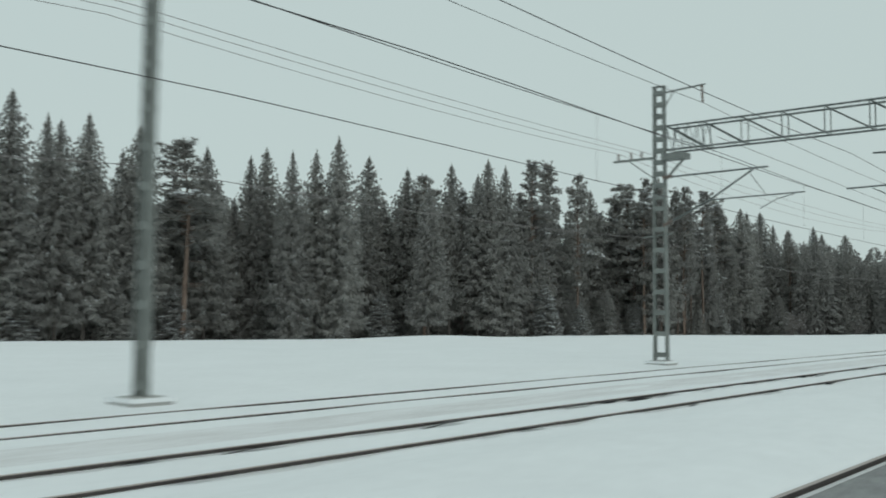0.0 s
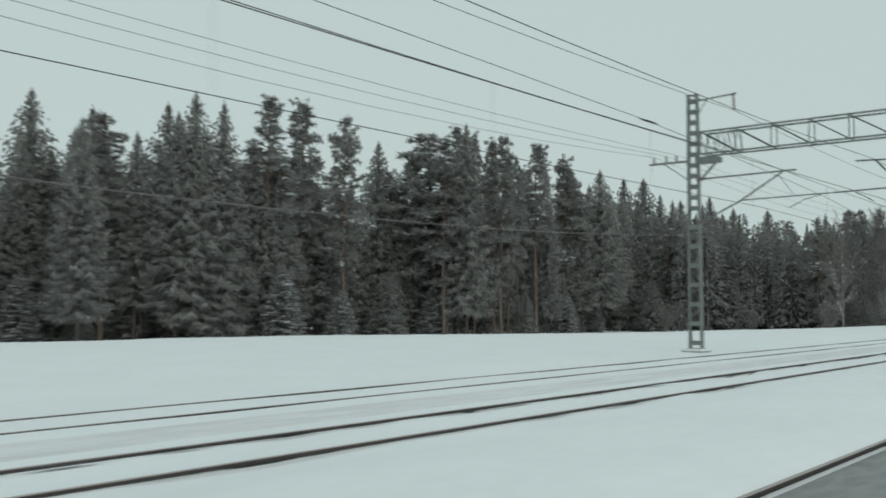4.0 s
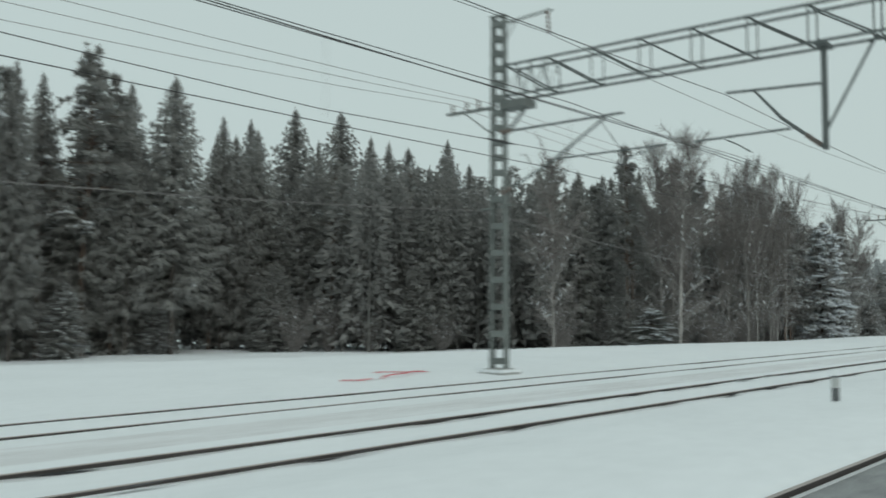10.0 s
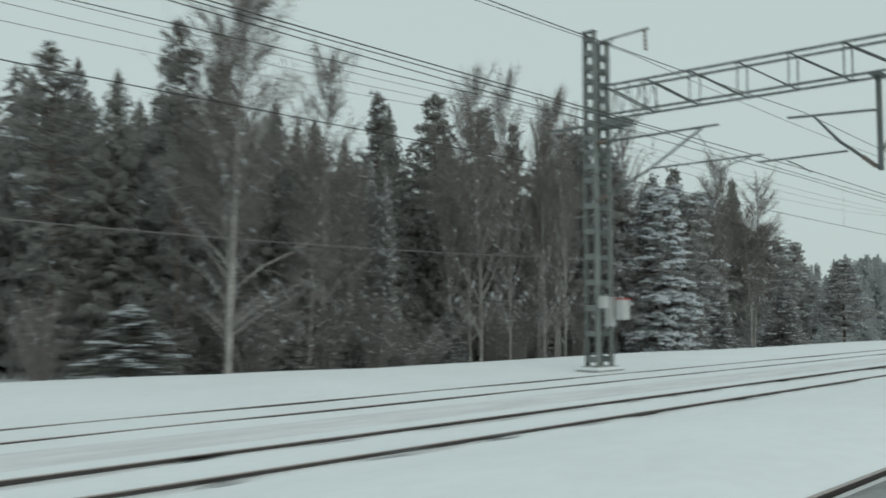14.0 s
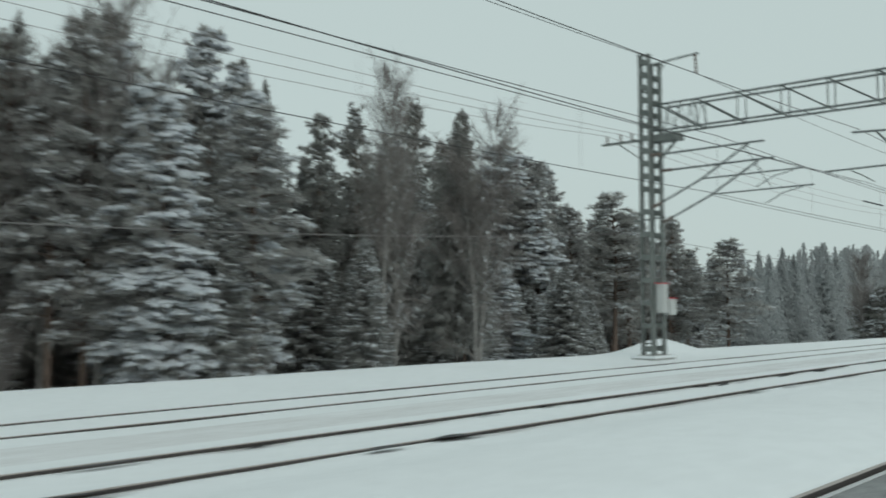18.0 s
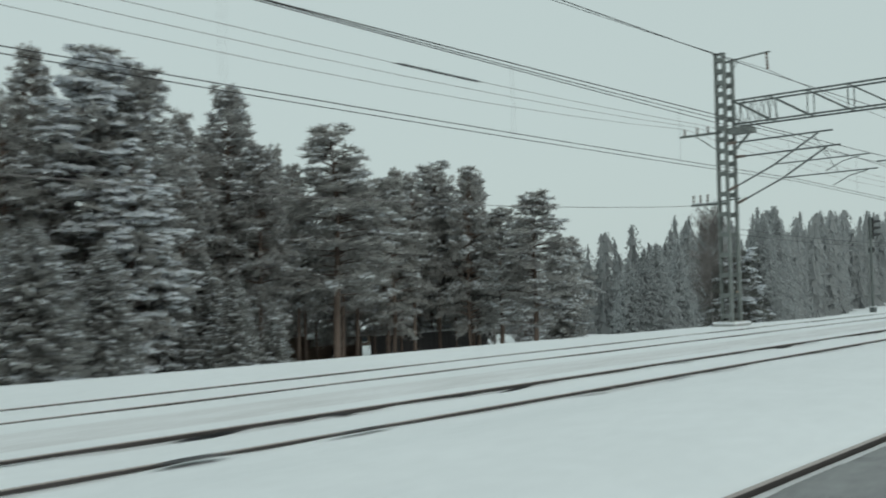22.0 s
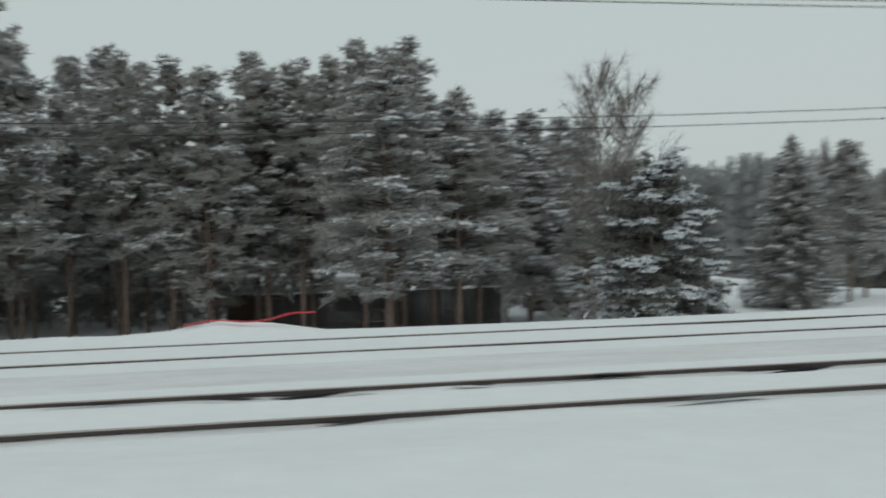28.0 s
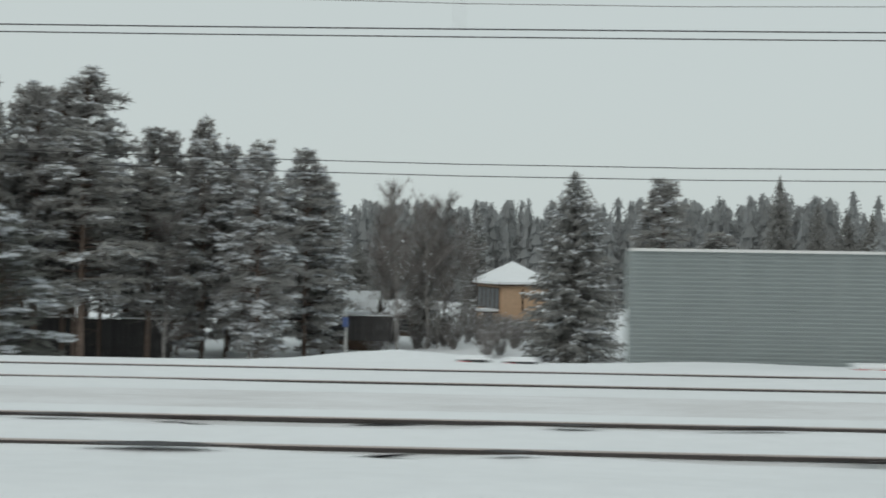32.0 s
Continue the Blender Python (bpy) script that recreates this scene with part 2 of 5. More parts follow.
def ground_z(x, y):
    """Height of the snow: level track bed, low heaps along the edge, then a fall towards the wood."""
    edge = lerp_table(EDGE, x)
    if y < 15.6:
        z = -0.020 + 0.008 * noise.noise((x * 0.5, y * 0.9, 0))
        if y > 11.6:
            z = -0.014 + 0.005 * noise.noise((x * 0.3, y * 0.9, 1))
        elif y < 8.6:
            z += 0.02 * smooth_step(8.6, 7.0, y) + 0.13 * smooth_step(8.0, 6.6, y) * smooth_step(3.5, 4.6, y) + 0.03 * noise.noise((x * 0.12, y * 0.4, 4)) * smooth_step(8.5, 7.5, y)
        for r in (8.714, 10.234):
            # wind-scoured pockets on the near side of the rails
            if r - 0.52 < y < r:
                z -= (0.030 + 0.045 * noise.noise((x * 0.22, r, 9))) * smooth_step(r - 0.30, r - 0.06, y)
                deep = 0.20 * max(0.0, noise.noise((x * 0.31, r * 3, 3)) - 0.05) + 0.20 * max(0.0, noise.noise((x * 0.75, r * 3, 5)) - 0.08)
                z -= min(0.13, deep) * smooth_step(r - 0.52, r - 0.08, y)
            elif r <= y < r + 0.1:
                z = -0.008
        for r in (TRACK_FAR - GAUGE / 2, TRACK_FAR + GAUGE / 2):
            if r - 0.4 < y < r:
                z -= (0.012 + 0.02 * noise.noise((x * 0.25, r, 9))) * smooth_step(r - 0.4, r - 0.06, y)
        if y < 3.44:
            z = -0.13
        return z
    z = -0.03 + lerp_table(SWELL, x) * smooth_step(15.6, 18, y) * (1 + 0.8 * noise.noise((x * 0.07, y * 0.07, 2)))
    for hx, hy, hh, rx, ry in HEAPS:
        z += hh * math.exp(-((x - hx) / rx) ** 2 - ((y - hy) / ry) ** 2)
    if y > edge:
        z -= lerp_table(DROP, x) * smooth_step(edge, edge + lerp_table(FALL, x), y)
        z += 0.25 * noise.noise((x * 0.13, y * 0.13, 7)) * smooth_step(edge, edge + 4, y)
        z -= 0.015 * max(0, y - edge - 20) + 0.06 * max(0, y - 45) * smooth_step(324, 348, x)
    return z


# ---------- trees ----------
rng = np.random.default_rng(7)


def blades(base, way, length, width, droop=0.0, r=rng):
    """Slim triangles: each from base along way, with a random twist. Arrays (n, 3)."""
    n = len(base)
    side = np.cross(way, r.normal(size=(n, 3)))
    side /= np.linalg.norm(side, axis=1, keepdims=True) + 1e-9
    tip = base + way * length[:, None]
    tip[:, 2] -= droop * length
    w = side * width[:, None] * 0.5
    return np.stack([base - w, base + w, tip], 1)


def unit(v):
    return v / (np.linalg.norm(v, axis=-1, keepdims=True) + 1e-9)


def spray(r, root, out, length, rise, sag, step, reach, size, drop):
    """One flat bough: side twigs along a sagging line, as slim triangles. Gives the twigs and points on the line."""
    n = max(3, int(length / step))
    s = np.linspace(0.12, 1, n)
    up = np.array([0, 0, 1.0])
    lat = np.array([-out[1], out[0], 0.0])
    line = root + out * (s * length)[:, None] + up * (length * (rise * s - sag * s ** 1.6 + 0.55 * sag * s ** 4))[:, None]
    base = np.repeat(line, 3, 0) + r.normal(scale=0.03, size=(3 * n, 3))
    t = np.repeat(s, 3)
    side = np.tile(np.array([-1.0, 1.0, 0.0]), n) + r.normal(scale=0.15, size=3 * n)
    way = unit(out * r.uniform(0.35, 0.95, (3 * n, 1)) + lat * side[:, None] + up * (-drop * r.uniform(0.2, 1.5, 3 * n))[:, None])
    ln = (reach * length * (1.08 - t) ** 0.6 * (0.35 + 0.65 * np.minimum(1, t * 3)) + min(0.16, 0.2 * length)) * r.uniform(0.6, 1.15, 3 * n)
    return blades(base, way, ln, size * (0.6 + 0.4 * ln), 0.08, r), line, lat


def caps(r, line, out, lat, many, length, width):
    """Snow lying on a bough: slim flat-topped streaks along its line."""
    i = r.integers(len(line) // 4, len(line), many)
    b = line[i] + lat * r.normal(scale=0.14, size=(many, 1)) + out * r.normal(scale=0.06, size=(many, 1)) + np.array([0, 0, 0.05])
    w = unit(out * r.uniform(0.2, 1, (many, 1)) + lat * r.normal(scale=0.8, size=(many, 1)) + np.array([0, 0, 1.0]) * r.uniform(-0.5, -0.02, (many, 1)))
    ln = length * r.uniform(0.5, 1.3, many) * np.where(r.random(many) < 0.15, 1.5, 1.0)
    side = unit(np.cross(w, np.array([0, 0, 1.0]))) * (width * r.uniform(0.6, 1.3, many) * np.where(ln > 1.3 * length, 1.25, 1.0))[:, None]
    p, q = b - w * ln[:, None] * 0.5, b + w * ln[:, None] * 0.5
    c = b + np.array([0, 0, 0.03])
    return np.concatenate([np.stack([p, c + side, c - side], 1), np.stack([q, c - side, c + side], 1)])


def spruce_meshes(key, height, reach, bare, snow, full, needles=None):
    """Trunk, needle crown and snow load of a spruce."""
    r = np.random.default_rng(key)
    trunk = Build().tube([(0, 0, -0.6), (0.02, 0, height * 0.3), (0, 0.03, height * 0.7), (0, 0, height)], [height * 0.010, height * 0.0085, height * 0.0045, 0.006], 7)
    limbs = Build()
    tri, white = [], []
    for _ in range(16):
        z, a, q = r.uniform(0.06, 0.4) * height, r.uniform(0, 6.28), r.uniform(0.6, 1.7)
        end = (q * math.cos(a), q * math.sin(a), z - 0.2 * q)
        limbs.tube([(0, 0, z), end], [0.018, 0.005], 4, False)
    z = height * bare
    while z < height * 0.985:
        u = (z / height - bare) / (1 - bare)
        length = reach * (1 - u) ** 0.74 * (0.72 + 0.28 * min(1, u * 5)) * min(1, (1 - u) / 0.22) ** 0.35 + 0.04
        count = int(8 + 2 * (1 - u))
        lobe = r.uniform(0, 6.28)
        for i in range(count):
            a = lobe + 6.28 * i / count + r.normal(scale=0.25)
            q = length * (r.uniform(0.72, 1.06) if r.random() < 0.85 else r.uniform(0.4, 1.2))
            out = np.array([math.cos(a), math.sin(a), 0.0])
            young = u ** 2
            t3, line, lat = spray(r, np.array([0, 0, z + r.normal(scale=0.06)]), out, q, 0.05 + 0.5 * young, 0.30 * (1 - young) + 0.05, 0.21 / full, 0.30, (0.15 if full > 0.8 else 0.24) + 0.10 * u, 0.55)
            tri.append(t3)
            if snow > 0.6 and q > 0.8 and r.random() < 0.14:
                white.append(caps(r, line, out, lat * 2.0, int(q * 14), 0.42, 0.11))
            if r.random() < snow and q > 0.3:
                white.append(caps(r, line, out, lat, max(2, int(q * (2.2 + 2.0 * (snow > 0.6)))), 0.30 + 0.14 * (snow > 0.6), 0.035 + 0.050 * (snow > 0.6)))
        z += (0.12 + 0.24 * (1 - u)) * r.uniform(0.7, 1.3)
    n = 40
    z = np.linspace(height * 0.93, height + 0.05, n)
    an = r.uniform(0, 6.28, n)
    tip = np.stack([0 * z, 0 * z, z], 1)
    tri.append(blades(tip, unit(np.stack([np.cos(an), np.sin(an), r.uniform(0.2, 1.2, n)], 1)), 0.12 + 0.22 * (height - z), np.full(n, 0.05), 0, r))
    return (trunk.mesh("trunk", BARK_S), limbs.mesh("branchwork", BARK_S), tri_mesh("crown", np.concatenate(tri), needles or NEEDLE_S), tri_mesh("snow_load", np.concatenate(white), TREE_SNOW) if white else None)


def snow_on(r, centre, radius, lift, many, size):
    """A ragged pad of snow over a tuft: small tilted flakes on a shallow dome."""
    an, q = r.uniform(0, 6.28, many), np.sqrt(r.random(many)) * radius
    base = centre + np.stack([np.cos(an) * q, np.sin(an) * q, lift * (1 - (q / radius) ** 2) + r.normal(scale=0.02, size=many)], 1)
    way = unit(np.stack([np.cos(an + 1.2), np.sin(an + 1.2), r.uniform(-0.35, 0.25, many)], 1))
    ln = size * r.uniform(0.6, 1.3, many)
    return blades(base - way * ln[:, None] * 0.5, way, ln, ln * r.uniform(0.5, 0.8, many), 0, r)


def pine_meshes(key, height, reach, bare, snow, full, low=0.0, needles=None):
    """Trunk with dead limbs, ragged layered crown of tufts and the snow on its boughs, for a Scots pine."""
    r = np.random.default_rng(key)
    bend = r.normal(scale=0.010 * height, size=(4, 2))
    pts = [(0, 0, -0.6), (*bend[0], height * 0.3), (*bend[1], height * 0.65), (*bend[2], height * 0.985)]
    trunk = Build().tube(pts, [height * 0.0105, height * 0.0085, height * 0.0055, 0.012], 8)
    limbs = Build()
    tri, white = [], []
    p1, p2 = r.uniform(0, 6.28, 2)
    ragged = 0.6 if snow > 0.3 else 1.0

    def axis(z):
        zs = [p[2] for p in pts]
        return np.array([np.interp(z, zs, [p[0] for p in pts]), np.interp(z, zs, [p[1] for p in pts]), z])
    for _ in range(int(26 * bare)):
        z, a, q = r.uniform(0.02, bare + 0.05) * height, r.uniform(0, 6.28), r.uniform(0.3, 1.3)
        c = axis(z)
        out = np.array([math.cos(a), math.sin(a), 0.0])
        mid, end = c + out * q * 0.55 + (0, 0, 0.05 * q), c + out * q + (0, 0, r.uniform(-0.35, 0.1) * q)
        limbs.tube([c, mid, end], [0.020, 0.012, 0.004], 4, False)
    z = height * bare
    while z < height * 0.975:
        u = (z / height - bare) / (1 - bare)
        if low:
            shape = (1 - u) ** 0.62 + 0.06
        else:
            shape = min(1.0, 0.62 + 2.0 * u) * (1.0 if u < 0.3 else ((1 - u) / 0.7) ** (0.60 if snow > 0.3 else 0.66))
        for a in r.uniform(0, 6.28, (4 if ragged == 1 else 5) + int(2 * r.random())):
            lobe = 1 + ragged * (0.26 * math.sin(2 * a + p1 + 0.8 * z) + 0.18 * math.sin(3 * a + p2 - 1.6 * z))
            q = max(0.22, reach * shape * lobe * r.uniform(0.78 - 0.23 * ragged, 1.08))
            c0 = axis(min(z + r.normal(scale=0.30), height * 0.975))
            out = np.array([math.cos(a), math.sin(a), 0.0])
            lat = np.array([-out[1], out[0], 0.0])
            tilt = r.uniform(-0.20 - 0.2 * low, 0.16 + 0.2 * low) - 0.15 * low * (1 - u) + 0.75 * u ** 3
            end = c0 + out * q + np.array([0, 0, tilt * q])
            limbs.tube([c0, (c0 + end) / 2 + np.array([0, 0, 0.09 * q]), end], [0.026 + 0.018 * (1 - u), 0.016, 0.006], 4, False)
            laden = r.random() < snow * (1.0 - 0.45 * u) * (1 - 0.35 * low)
            tufts = max(2, int(q * 3.3 * min(1, full) + 1))
            for k in range(tufts):
                f = 0.34 + 0.68 * (k + r.random()) / tufts
                off = r.normal(scale=0.24 * q * (1.15 - f) + 0.09)
                c = c0 + (end - c0) * f + lat * off + np.array([0, 0, 0.09 * q * (1 - (2 * f - 1) ** 2) - 0.12 * abs(off) + r.normal(scale=0.09)])
                rad = r.uniform(0.24, 0.46) * (1.05 - 0.35 * u)
                n = 24 if full > 0.8 else 15
                d = unit(r.normal(size=(n, 3)) * (1, 1, 0.5) + out * 0.3 + (0, 0, 0.3))
                ln = rad * r.uniform(0.6, 1.15, n)
                tri.append(blades(c + d * rad * r.uniform(-0.15, 0.35, (n, 1)), d, ln, ln * (0.27 if full > 0.8 else 0.40), 0.10, r))
                if laden and f > 0.42 and r.random() < 0.85:
                    white.append(snow_on(r, c + (0, 0, 0.10 * rad), rad * (1.0 + 0.3 * (snow > 0.5) + 0.2 * (snow > 0.6)), 0.30 * rad, (16 if full > 0.8 else 10) + 14 * (snow > 0.5) + 18 * (snow > 0.6), (0.18 if full > 0.8 else 0.24) + 0.05 * (snow > 0.6)))
        z += (0.15 + 0.33 * (1 - u)) * r.uniform(0.5, 1.4)
    return (trunk.mesh("trunk", BARK_P), limbs.mesh("branchwork", BARK_P), tri_mesh("crown", np.concatenate(tri), needles or NEEDLE_P), tri_mesh("snow_load", np.concatenate(white), TREE_SNOW) if white else None)


def birch_meshes(key, height, reach, forks):
    """Leaning trunk, sometimes forked low, with steep pale limbs and a haze of bare twigs."""
    r = np.random.default_rng(key)
    trunk, limbs = Build(), Build()
    tri, white = [], []
    for stem in range(forks):
        lean = r.normal(scale=0.03 * height, size=2) + (0 if forks == 1 else 1) * np.array([0.10, 0.05]) * height * (-1 if stem else 1)
        tall = height * (1.0 if stem == 0 else r.uniform(0.8, 0.95))
        zs = np.array([-0.6, 0.16, 0.32, 0.5, 0.75, 1.0]) * (1, tall, tall, tall, tall, tall)
        px = [lean[0] * max(0, z / tall - 0.1) + r.normal(scale=0.06) * (z > 0) for z in zs]
        py = [lean[1] * max(0, z / tall - 0.1) + r.normal(scale=0.06) * (z > 0) for z in zs]
        thick = height * (0.0088 if forks == 1 else 0.0078)
        trunk.tube(list(zip(px, py, zs)), [thick * q for q in (1.0, 0.86, 0.72, 0.55, 0.28, 0.06)], 7)

        def twigs(p, q, many, size):
            s = r.uniform(0.15, 1.05, many)[:, None]
            way = unit(unit(q - p) * 0.6 + r.normal(scale=0.55, size=(many, 3)) + (0, 0, 0.15))
            tri.append(blades(p + (q - p) * s, way, size * r.uniform(0.5, 1.3, many), np.full(many, 0.0135), 0.15, r))
        for i in range(20 if forks == 1 else 12):
            u = r.uniform(0.08, 0.66)
            a, q = r.uniform(0, 6.28), reach * (0.55 + 0.6 * r.random()) * (1.1 - 0.6 * u)
            rise = r.uniform(0.5, 0.9) if u < 0.25 else r.uniform(1.1, 2.0)
            p0 = np.array([np.interp(u * tall, zs, px), np.interp(u * tall, zs, py), u * tall])
            out = np.array([math.cos(a), math.sin(a), 0.0])
            line = [p0 + out * q * f + (0, 0, q * rise * f ** (1.15 if u > 0.25 else 0.8)) + r.normal(scale=0.05, size=3) * f for f in (0, 0.35, 0.7, 1.0)]
            limbs.tube(line, [thick * 0.36, thick * 0.27, thick * 0.16, 0.006], 5, False)
            if u < 0.5:
                white.append(caps(r, np.stack(line[:1] + line[1:2] + [(line[1] + line[2]) / 2, line[2], line[3]]), out, np.array([-out[1], out[0], 0]) * 0.10, 14, 0.55, 0.028))
            for k in range(9):
                f = r.uniform(0.25, 1.0) * 2.999
                j, g = int(f), f - int(f)
                c = line[j] + (line[j + 1] - line[j]) * g
                tip = c + unit(out * 0.5 + r.normal(scale=0.5, size=3) + (0, 0, 0.75 if u > 0.25 else 0.25)) * r.uniform(0.6, 1.5)
                limbs.tube([c, tip], [0.011, 0.003], 3, False)
                twigs(c, tip, 18, 0.5)
        for i in range(56):
            u = r.uniform(0.35, 0.99)
            a, q = r.uniform(0, 6.28), reach * (1.22 - u) ** 0.55 * r.uniform(0.35, 0.95) + 0.15
            p0 = np.array([np.interp(u * tall, zs, px), np.interp(u * tall, zs, py), u * tall])
            tip = p0 + np.array([math.cos(a) * q, math.sin(a) * q, q * r.uniform(0.8, 1.8)])
            limbs.tube([p0, (p0 + tip) / 2 + r.normal(scale=0.06, size=3), tip], [0.018 * (1.2 - u), 0.010, 0.003], 4, False)
            twigs(p0, tip, 95, 0.68)
    return (trunk.mesh("trunk", BARK_B), limbs.mesh("branchwork", BARK_B), tri_mesh("crown", np.concatenate(tri), TWIG), tri_mesh("snow_load", np.concatenate(white), TREE_SNOW) if white else None)


def bush_meshes(key, height, reach):
    """A leafless shrub: many thin stems from one root and a haze of twigs."""
    r = np.random.default_rng(key)
    stems = Build()
    tri, white = [], []
    for i in range(26):
        a, q, h = r.uniform(0, 6.28), reach * r.uniform(0.1, 1.0), height * r.uniform(0.5, 1.0)
        out = np.array([math.cos(a), math.sin(a), 0.0])
        p0 = out * r.uniform(0, 0.8)
        p1, p2 = p0 + out * q * 0.45 + (0, 0, h * 0.55) + r.normal(scale=0.25, size=3), p0 + out * q + (0, 0, h)
        stems.tube([p0 - (0, 0, 0.6), p1, p2], [0.06, 0.04, 0.012], 4, False)
        n = 110
        s = r.uniform(0.1, 1.0, n)[:, None] * 2
        base = p0 + (p1 - p0) * np.clip(s, 0, 1) + (p2 - p1) * np.clip(s - 1, 0, 1)
        ln = r.uniform(0.8, 2.6, n)
        tri.append(blades(base, unit(unit(p2 - p0) * 0.5 + r.normal(scale=0.6, size=(n, 3))), ln, np.full(n, 0.042), 0.1, r))
        white.append(caps(r, np.stack([p0 + (p1 - p0) * 0.6, p1, (p1 + p2) / 2, p2]), out, np.array([-out[1], out[0], 0]), 8, 1.3, 0.085))
    return (stems.mesh("stem", BUSH), None, tri_mesh("crown", np.concatenate(tri), BUSH), tri_mesh("snow_load", np.concatenate(white), TREE_SNOW))


# kinds: model height 12 m, so that a copy's scale is its height over 12; with the crown's radius in the model
KINDS = {
    "s": [(spruce_meshes(11 + i, 12.0, q, (0.05, 0.10, 0.20, 0.14)[i], 0.36, 0.95), q) for i, q in enumerate((3.2, 3.5, 2.9, 3.3))],
    "S": [(spruce_meshes(31 + i, 12.0, q, 0.02, 0.85, 1.05), q) for i, q in enumerate((3.3, 3.6))],
    "f": [(spruce_meshes(41 + i, 12.0, q, 0.05, 0.3, 0.55), q) for i, q in enumerate((2.9, 3.2))],
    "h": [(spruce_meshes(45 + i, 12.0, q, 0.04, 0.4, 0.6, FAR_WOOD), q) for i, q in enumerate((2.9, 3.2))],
    "p": [(pine_meshes(51 + i, 12.0, q, (0.44, 0.36, 0.50, 0.40, 0.30)[i], 0.10, 1.0, 0.0, NEEDLE_S), q) for i, q in enumerate((1.9, 2.2, 1.8, 2.1, 2.4))],
    "P": [(pine_meshes(71 + i, 12.0, q, (0.29, 0.23, 0.17, 0.34, 0.26)[i], 0.46, 1.0), q) for i, q in enumerate((2.2, 2.5, 2.7, 2.0, 2.3))],
    "D": [(pine_meshes(111 + i, 12.0, q, 0.08, 0.55, 1.0), q) for i, q in enumerate((2.3, 2.5, 2.2))],
    "L": [(pine_meshes(101 + i, 12.0, q, 0.10, 0.66, 1.0), q) for i, q in enumerate((2.5, 2.8))],
    "q": [(pine_meshes(61 + i, 12.0, q, (0.3, 0.22)[i], 0.10, 0.7, 0.0, NEEDLE_S), q) for i, q in enumerate((2.2, 2.5))],
    "Q": [(pine_meshes(81 + i, 12.0, q, (0.34, 0.28)[i], 0.40, 0.7), q) for i, q in enumerate((2.3, 2.6))],
    "w": [(pine_meshes(86 + i, 12.0, 4.3, 0.04, 0.62, 1.0, 1.0, NEEDLE_W), 4.3) for i in range(2)],
    "b": [(birch_meshes(91 + i, 12.0, q, 1), q) for i, q in enumerate((2.6, 2.9, 2.4))],
    "B": [(birch_meshes(94, 12.0, 2.6, 2), 2.9)],
    "u": [(bush_meshes(96 + i, 12.0, q), q) for i, q in enumerate((5.0, 6.5, 5.6))],
}
WORDS = {
    "s": ("spruce", "dark green spruce dusted with snow at the wood's edge"),
    "S": ("spruce", "snow-laden spruce with drooping branches down to the ground"),
    "f": ("spruce", "dark spruce standing deep in the wood"),
    "h": ("spruce", "grey-green spruce on the far side of the clearing, haze painted into its colour"),
    "p": ("pine", "tall pine with a bare reddish trunk and a dusted crown"),
    "P": ("pine", "snow-covered pine with a broad clumped crown"),
    "D": ("pine", "snow-dusted pine with boughs almost down to the ground"),
    "L": ("pine", "broad pine with thick snow on its drooping boughs"),
    "q": ("pine", "dusted pine standing deep in the wood"),
    "Q": ("pine", "snow-dusted pine among others behind the bank"),
    "w": ("pine", "low broad young pine weighed down with snow"),
    "u": ("bush", "leafless grey-brown bush with snow on its twigs"),
    "b": ("birch", "leafless pale-barked birch with fine bare twigs"),
    "B": ("birch", "leafless birch forked low into two pale stems"),
}


def plant(kind, x, y, height, wide=1.0, group="edge of the wood", half=0.0):
    """One tree of that kind, its foot on the snow and its top at the given height above the rails; half: its crown's radius in metres."""
    z = ground_z(x, y)
    name, label = WORDS[kind]
    metres = max(0.8, height - z)
    k = metres / 12.0
    meshes, reach = KINDS[kind][int(rng.integers(len(KINDS[kind])))]
    w = half / reach if half else k ** 0.85 * wide
    w *= float(rng.uniform(0.92, 1.10))
    ob = thing(name, (x, y, z), label, "bush" if kind == "u" else "tree", group)
    ob.matrix_basis = Matrix.LocRotScale((x, y, z), Euler((0, 0, float(rng.uniform(0, 6.28)))), (w, w, k))
    for n, me in zip(("stem" if kind == "u" else "trunk", "branchwork", "crown", "snow_load"), meshes):
        if me:
            o = part(n, me, None, ob)
            if n not in ("trunk", "stem"):
                tagged(o, kind="stuff")
    return ob


# ---------- ground and track ----------
def ground_mesh():
    xs = list(np.arange(X_MIN, X_MAX + 0.1, 0.9))
    ys = list(np.arange(-14, 3, 1.0)) + [3.0, 3.39, 3.42, 3.6] + list(np.arange(3.8, 8.1, 0.5)) + [8.16, 8.3, 8.4, 8.46, 8.5, 8.6, 8.68, 8.72, 8.8, 9.1, 9.6, 9.76, 9.88, 9.98, 10.02, 10.12, 10.2, 10.24, 10.32, 10.7, 11.2, 11.8, 12.4, 12.8, 13.0, 13.15, 13.205, 13.25, 13.6, 14.2, 14.5, 14.67, 14.725, 14.77, 15.2, 15.5, 15.7] + list(np.arange(16, 20, 0.4)) + list(np.arange(20, 60, 1.4)) + list(np.arange(60, 120, 5.0))
    xs = [-3500, -1200, -300] + xs + [700, 1500, 3500]
    ys = [-3500, -800, -100] + ys + [160, 260, 500, 1200, 3500]
    v, f = [], []
    for x in xs:
        for y in ys:
            cx, cy = min(max(x, X_MIN), X_MAX), min(max(y, -14), 115)
            v.append((x, y, ground_z(cx, cy)))
    n = len(ys)
    for i in range(len(xs) - 1):
        for j in range(n - 1):
            k = i * n + j
            f.append((k, k + n, k + n + 1, k + 1))
    return mesh_from("ground", v, f, SNOW, True)


